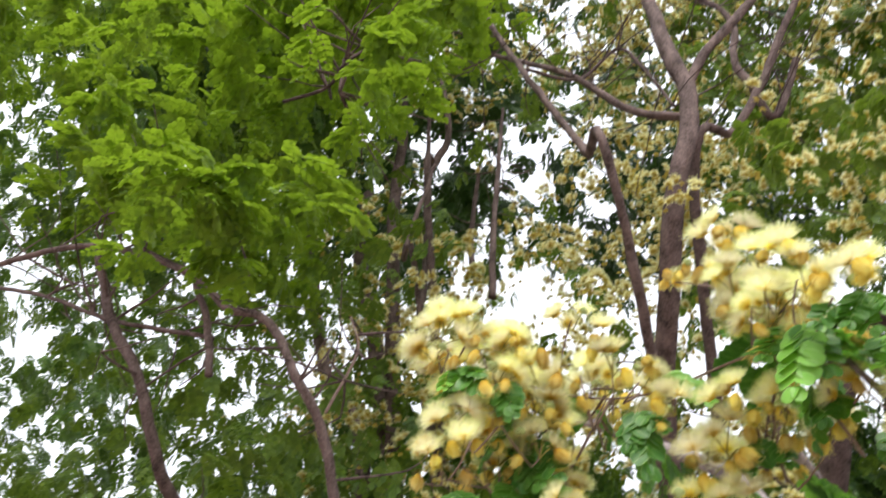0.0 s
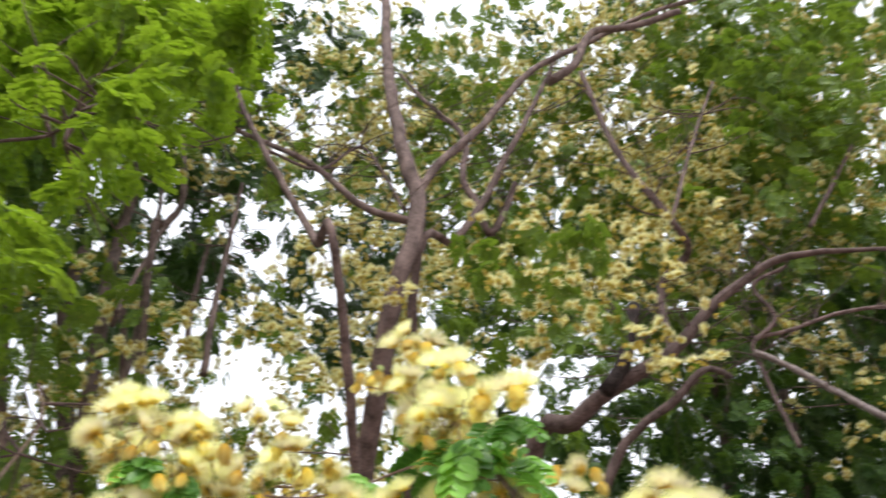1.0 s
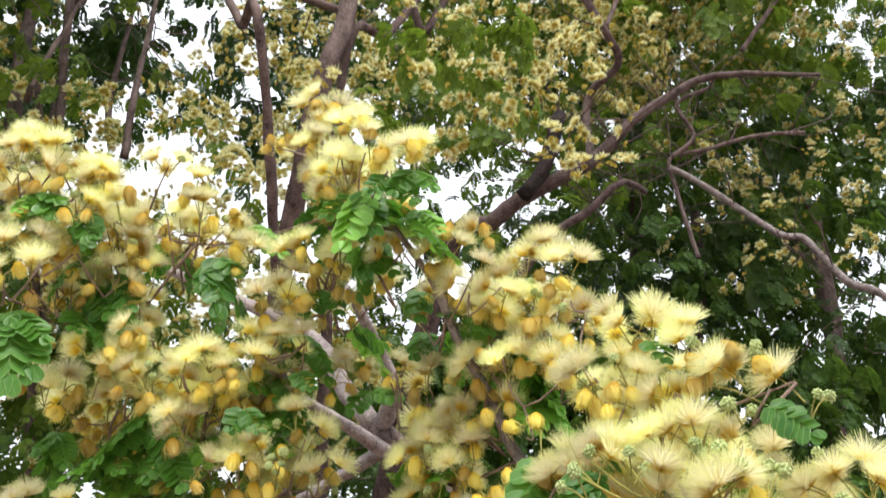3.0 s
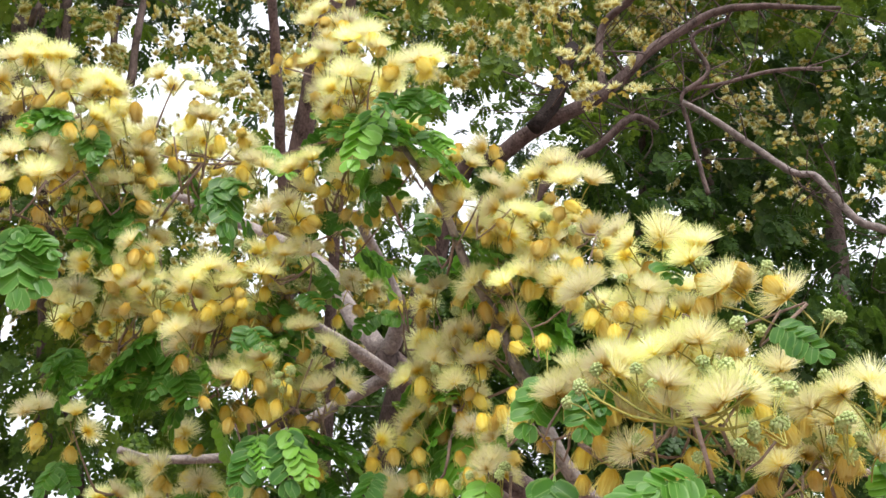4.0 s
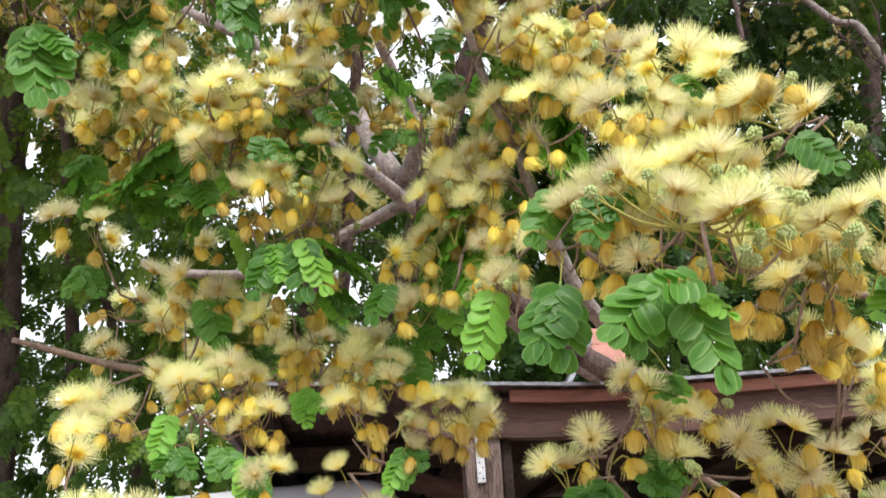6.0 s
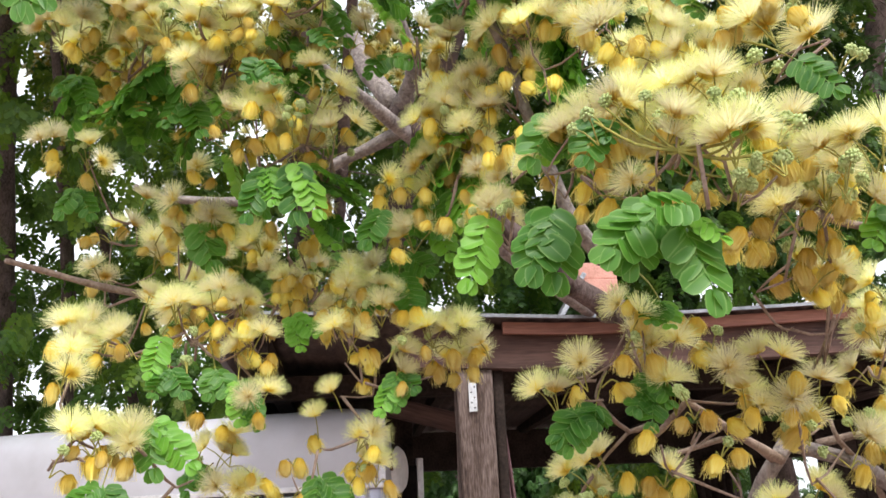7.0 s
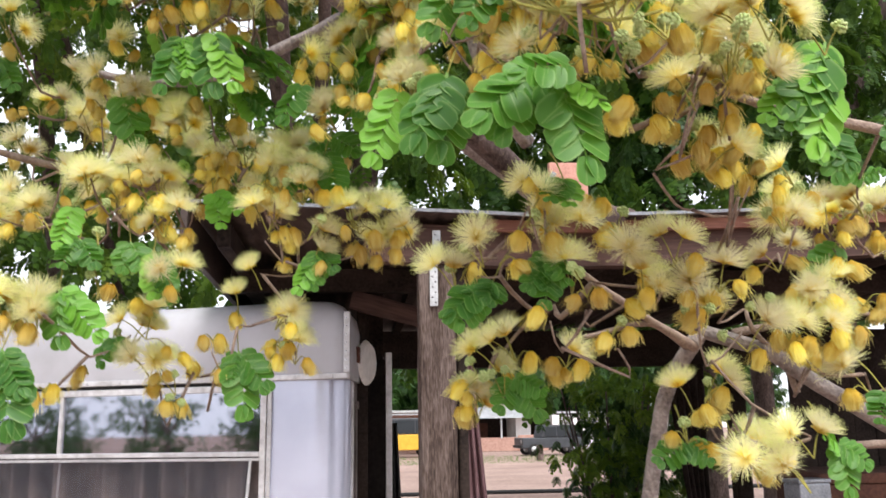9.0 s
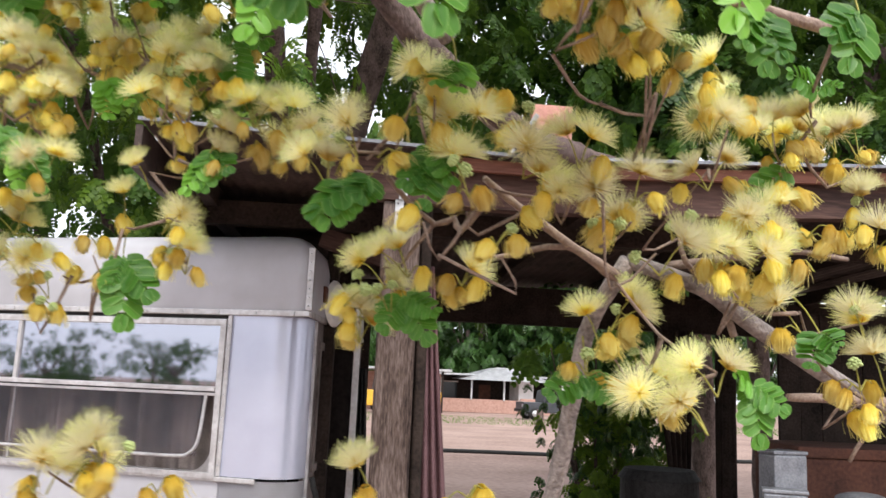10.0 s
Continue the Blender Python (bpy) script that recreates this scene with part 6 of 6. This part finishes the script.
def twigs(tree, lines, count, reach, r):
    """Fine side twigs along the limbs of a tree, joined."""
    V, F = [], []
    for i in range(count):
        pts = smooth_line(rng.choice(lines), 0.2)
        p = Vector(rng.choice(pts[len(pts) // 4:]))
        if p.z < 2.6:
            continue
        d = Vector((rng.uniform(-1, 1), rng.uniform(-1, 1), rng.uniform(-0.5, 1))).normalized()
        n = reach * rng.uniform(0.4, 1.2)
        kink = Vector((rng.uniform(-1, 1), rng.uniform(-1, 1), rng.uniform(-0.6, 0.6))) * n * 0.25
        tv, tf = tube_arrays([p, p + d * n * 0.5 + kink, p + d * n], r * rng.uniform(0.6, 1.2), r * 0.3, step=0.15, sides=5, wobble=0, bend=0.02, seed=i)
        base = len(V)
        V += [tuple(q) for q in tv]
        F += [tuple(base + j for j in q) for q in tf if q[0] != q[1]]
    ob = tagged(new("brushwood", mesh_of("brushwood", V, F, BARK)), kind="stuff")
    under(ob, tree, tree.matrix_basis.inverted())


twigs(grove, LIMB_LINES[grove.name], 330, 0.9, 0.0065)
twigs(bright_tree, LIMB_LINES[bright_tree.name], 90, 0.9, 0.010)

# crowns of the grove, in layers of depth
scatter("foliage", LOW_LEAVES, clumps(crown_centres(150, 5.7, 8.2, (4, 62), (40, 68)), 13, 0.38), (1.3, 2.1), LEAF_BACK, grove)
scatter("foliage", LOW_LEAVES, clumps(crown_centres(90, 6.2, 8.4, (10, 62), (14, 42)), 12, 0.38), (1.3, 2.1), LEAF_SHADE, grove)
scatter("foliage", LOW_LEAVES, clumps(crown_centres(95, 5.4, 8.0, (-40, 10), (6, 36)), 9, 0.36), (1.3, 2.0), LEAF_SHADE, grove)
scatter("foliage", LOW_LEAVES, clumps(crown_centres(60, 5.4, 7.6, (-36, 8), (8, 40)), 8, 0.3), (1.3, 1.9), LEAF_BACK, grove)
scatter("blossom", TUFTS, clumps(crown_centres(85, 5.6, 7.4, (30, 68), (30, 50)), 4, 0.34), (1.3, 1.9), STAMEN_BACK, grove)
scatter("foliage", LOW_LEAVES, clumps(crown_centres(52, 5.2, 6.6, (-20, 40), (56, 71)), 9, 0.42), (1.4, 2.1), LEAF_BACK, grove)
scatter("blossom", TUFTS, clumps(crown_centres(70, 5.2, 6.4, (-18, 40), (56, 71)), 6, 0.4), (1.3, 1.9), STAMEN_BACK, grove)
scatter("blossom", TUFTS, clumps(crown_centres(115, 5.3, 7.2, (-2, 40), (45, 66)), 6, 0.34), (1.2, 1.9), STAMEN_BACK, grove)
scatter("blossom", TUFTS, clumps(crown_centres(150, 4.9, 6.8, (28, 72), (44, 69)), 6, 0.36), (1.2, 1.9), STAMEN_BACK, grove)
scatter("foliage", LOW_LEAVES, clumps(crown_centres(80, 5.2, 8.0, (-34, 6), (18, 66)), 8, 0.32), (1.2, 1.7), LEAF_BACK, grove)
scatter("blossom", TUFTS, clumps(crown_centres(150, 4.7, 7.4, (-32, 4), (26, 64)), 6, 0.27), (1.2, 1.8), STAMEN_BACK, grove)
scatter("foliage", LOW_LEAVES, clumps(crown_centres(130, 4.8, 6.4, (38, 76), (48, 70)), 11, 0.45), (1.5, 2.2), LEAF_BACK, back_trees[1])
for turn, rise, near, far in (((-84, -62), (38, 66), 34, 24), ((-76, -36), (43, 56), 60, 26), ((-76, -29), (55, 62), 38, 20), ((-78, -19), (59, 71), 44, 30)):
    scatter("foliage", BROAD_LEAVES, clumps(crown_centres(near, 2.0, 3.4, turn, rise), 8, 0.16, 0.2), (0.85, 1.35), LEAF_BRIGHT, bright_tree, droop=(-10, 35))
    scatter("foliage", BROAD_LEAVES, clumps(crown_centres(far, 3.2, 4.8, turn, rise), 10, 0.26, 0.3), (1.0, 1.6), LEAF_BRIGHT, bright_tree, droop=(-10, 45))
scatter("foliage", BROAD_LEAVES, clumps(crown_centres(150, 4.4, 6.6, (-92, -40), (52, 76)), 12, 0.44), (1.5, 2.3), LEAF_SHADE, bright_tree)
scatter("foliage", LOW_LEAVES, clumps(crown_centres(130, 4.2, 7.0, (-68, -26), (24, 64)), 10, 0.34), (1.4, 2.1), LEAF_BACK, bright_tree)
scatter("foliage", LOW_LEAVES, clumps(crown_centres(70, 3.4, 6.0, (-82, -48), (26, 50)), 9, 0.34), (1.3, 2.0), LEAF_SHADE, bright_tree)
scatter("foliage", BROAD_LEAVES, clumps(crown_centres(9, 2.3, 3.0, (8, 28), (44, 52)), 6, 0.10), (0.6, 0.85), LEAF_BACK, grove)
scatter("blossom", TUFTS, clumps(crown_centres(20, 2.3, 3.0, (0, 28), (41, 52)), 4, 0.10), (0.9, 1.1), STAMEN_BACK, grove)
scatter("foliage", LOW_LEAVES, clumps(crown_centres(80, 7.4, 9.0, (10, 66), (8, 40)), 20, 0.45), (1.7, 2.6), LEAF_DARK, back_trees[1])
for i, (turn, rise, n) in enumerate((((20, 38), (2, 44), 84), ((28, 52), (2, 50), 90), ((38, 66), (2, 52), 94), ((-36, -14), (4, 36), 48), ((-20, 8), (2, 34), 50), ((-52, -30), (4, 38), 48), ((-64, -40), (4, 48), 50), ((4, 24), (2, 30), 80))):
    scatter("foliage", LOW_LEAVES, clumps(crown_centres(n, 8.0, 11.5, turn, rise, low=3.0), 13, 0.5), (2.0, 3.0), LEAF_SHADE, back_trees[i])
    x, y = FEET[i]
    # high clumps added to block sky light and darken the grove below
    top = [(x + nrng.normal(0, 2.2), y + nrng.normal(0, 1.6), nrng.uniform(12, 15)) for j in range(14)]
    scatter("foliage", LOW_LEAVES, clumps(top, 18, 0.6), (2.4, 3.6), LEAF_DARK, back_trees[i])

# bush and far trees
bush = thing("bush", "dense dark green bush behind the porch", "bush", pose(2.35, 9.6, 0))
for i in range(9):
    a = rng.uniform(0, 6.28)
    limb(bush, "stem", 0.025, 0.008, (2.35, 9.6, 0), (2.35 + 0.2 * math.cos(a), 9.6 + 0.2 * math.sin(a), 0.7), (2.35 + 0.5 * math.cos(a), 9.6 + 0.5 * math.sin(a), 1.7 + 0.4 * rng.random()))
scatter("foliage", LOW_LEAVES, clumps([(2.55 + nrng.normal(0, 0.25), 9.6 + nrng.normal(0, 0.35), nrng.uniform(0.25, 2.0)) for i in range(60)], 13, 0.17), (0.8, 1.2), LEAF_DARK, bush)
scatter("foliage", BROAD_LEAVES, clumps([(2.5 + nrng.normal(0, 0.28), 9.3 + nrng.normal(0, 0.3), nrng.uniform(0.25, 2.3)) for i in range(40)], 8, 0.16), (0.7, 1.0), LEAF_BACK, bush)
FAR_SPOTS = ((9, 73, 12), (14.5, 72, 12), (20, 71, 11), (26, 70, 12), (11.5, 77, 14), (17.5, 76, 13), (-26, 84, 11), (-14, 90, 13), (-3, 82, 10), (6, 88, 12), (15, 80, 11), (24, 86, 13), (34, 82, 11), (44, 90, 12), (19, 70, 8), (2, 74, 7), (-16, 72, 8))
for x, y, h in FAR_SPOTS:
    far_tree = thing("far_tree", "round green tree far behind the yard", "tree", pose(x, y, 0), "far trees")
    limb(far_tree, "trunk", 0.3, 0.18, (x, y, -0.1), (x + 0.2, y, h * 0.25), (x - 0.2, y + 0.2, h * 0.55))
    for i in range(5):
        a = i * 1.3 + x
        limb(far_tree, "limb", 0.14, 0.05, (x, y, h * 0.3), (x + 1.2 * math.cos(a), y + 1.2 * math.sin(a), h * 0.5), (x + 2.6 * math.cos(a), y + 2.6 * math.sin(a), h * 0.75))
    cs = [(x + nrng.normal(0, 2.4), y + nrng.normal(0, 2.0), h * nrng.uniform(0.3, 1.0)) for i in range(48 if y < 78 else 34)]
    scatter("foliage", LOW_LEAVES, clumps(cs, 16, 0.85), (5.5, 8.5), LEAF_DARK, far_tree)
# trees behind the camera, seen only in the window panes
for x, y, h in ((-50, -14, 4.2), (-56, -20, 5.0), (-52, -24, 3.6), (-60, -31, 5.2), (-50, -33, 4.2), (-46, -38, 3.8), (-52, -44, 5.2), (-42, -44, 4.4), (-36, -50, 4.6), (-60, -6, 4.6), (-28, -52, 4.8), (-62, -40, 5.0)):
    yard_tree = thing("yard_tree", "leafy tree standing across the open yard", "tree", pose(x, y, 0), "yard trees")
    limb(yard_tree, "trunk", 0.2, 0.1, (x, y, -0.05), (x + 0.1, y, h * 0.3), (x - 0.2, y, h * 0.6))
    for i in range(4):
        a = i * 1.6 + y
        limb(yard_tree, "limb", 0.08, 0.03, (x, y, h * 0.35), (x + 0.9 * math.cos(a), y + 0.9 * math.sin(a), h * 0.6), (x + 1.8 * math.cos(a), y + 1.8 * math.sin(a), h * 0.85))
    cs = [(x + nrng.normal(0, 1.6), y + nrng.normal(0, 1.6), h * nrng.uniform(0.05, 1.0)) for i in range(40)]
    scatter("foliage", LOW_LEAVES, clumps(cs, 16, 0.35), (1.7, 2.6), LEAF_DARK, yard_tree)
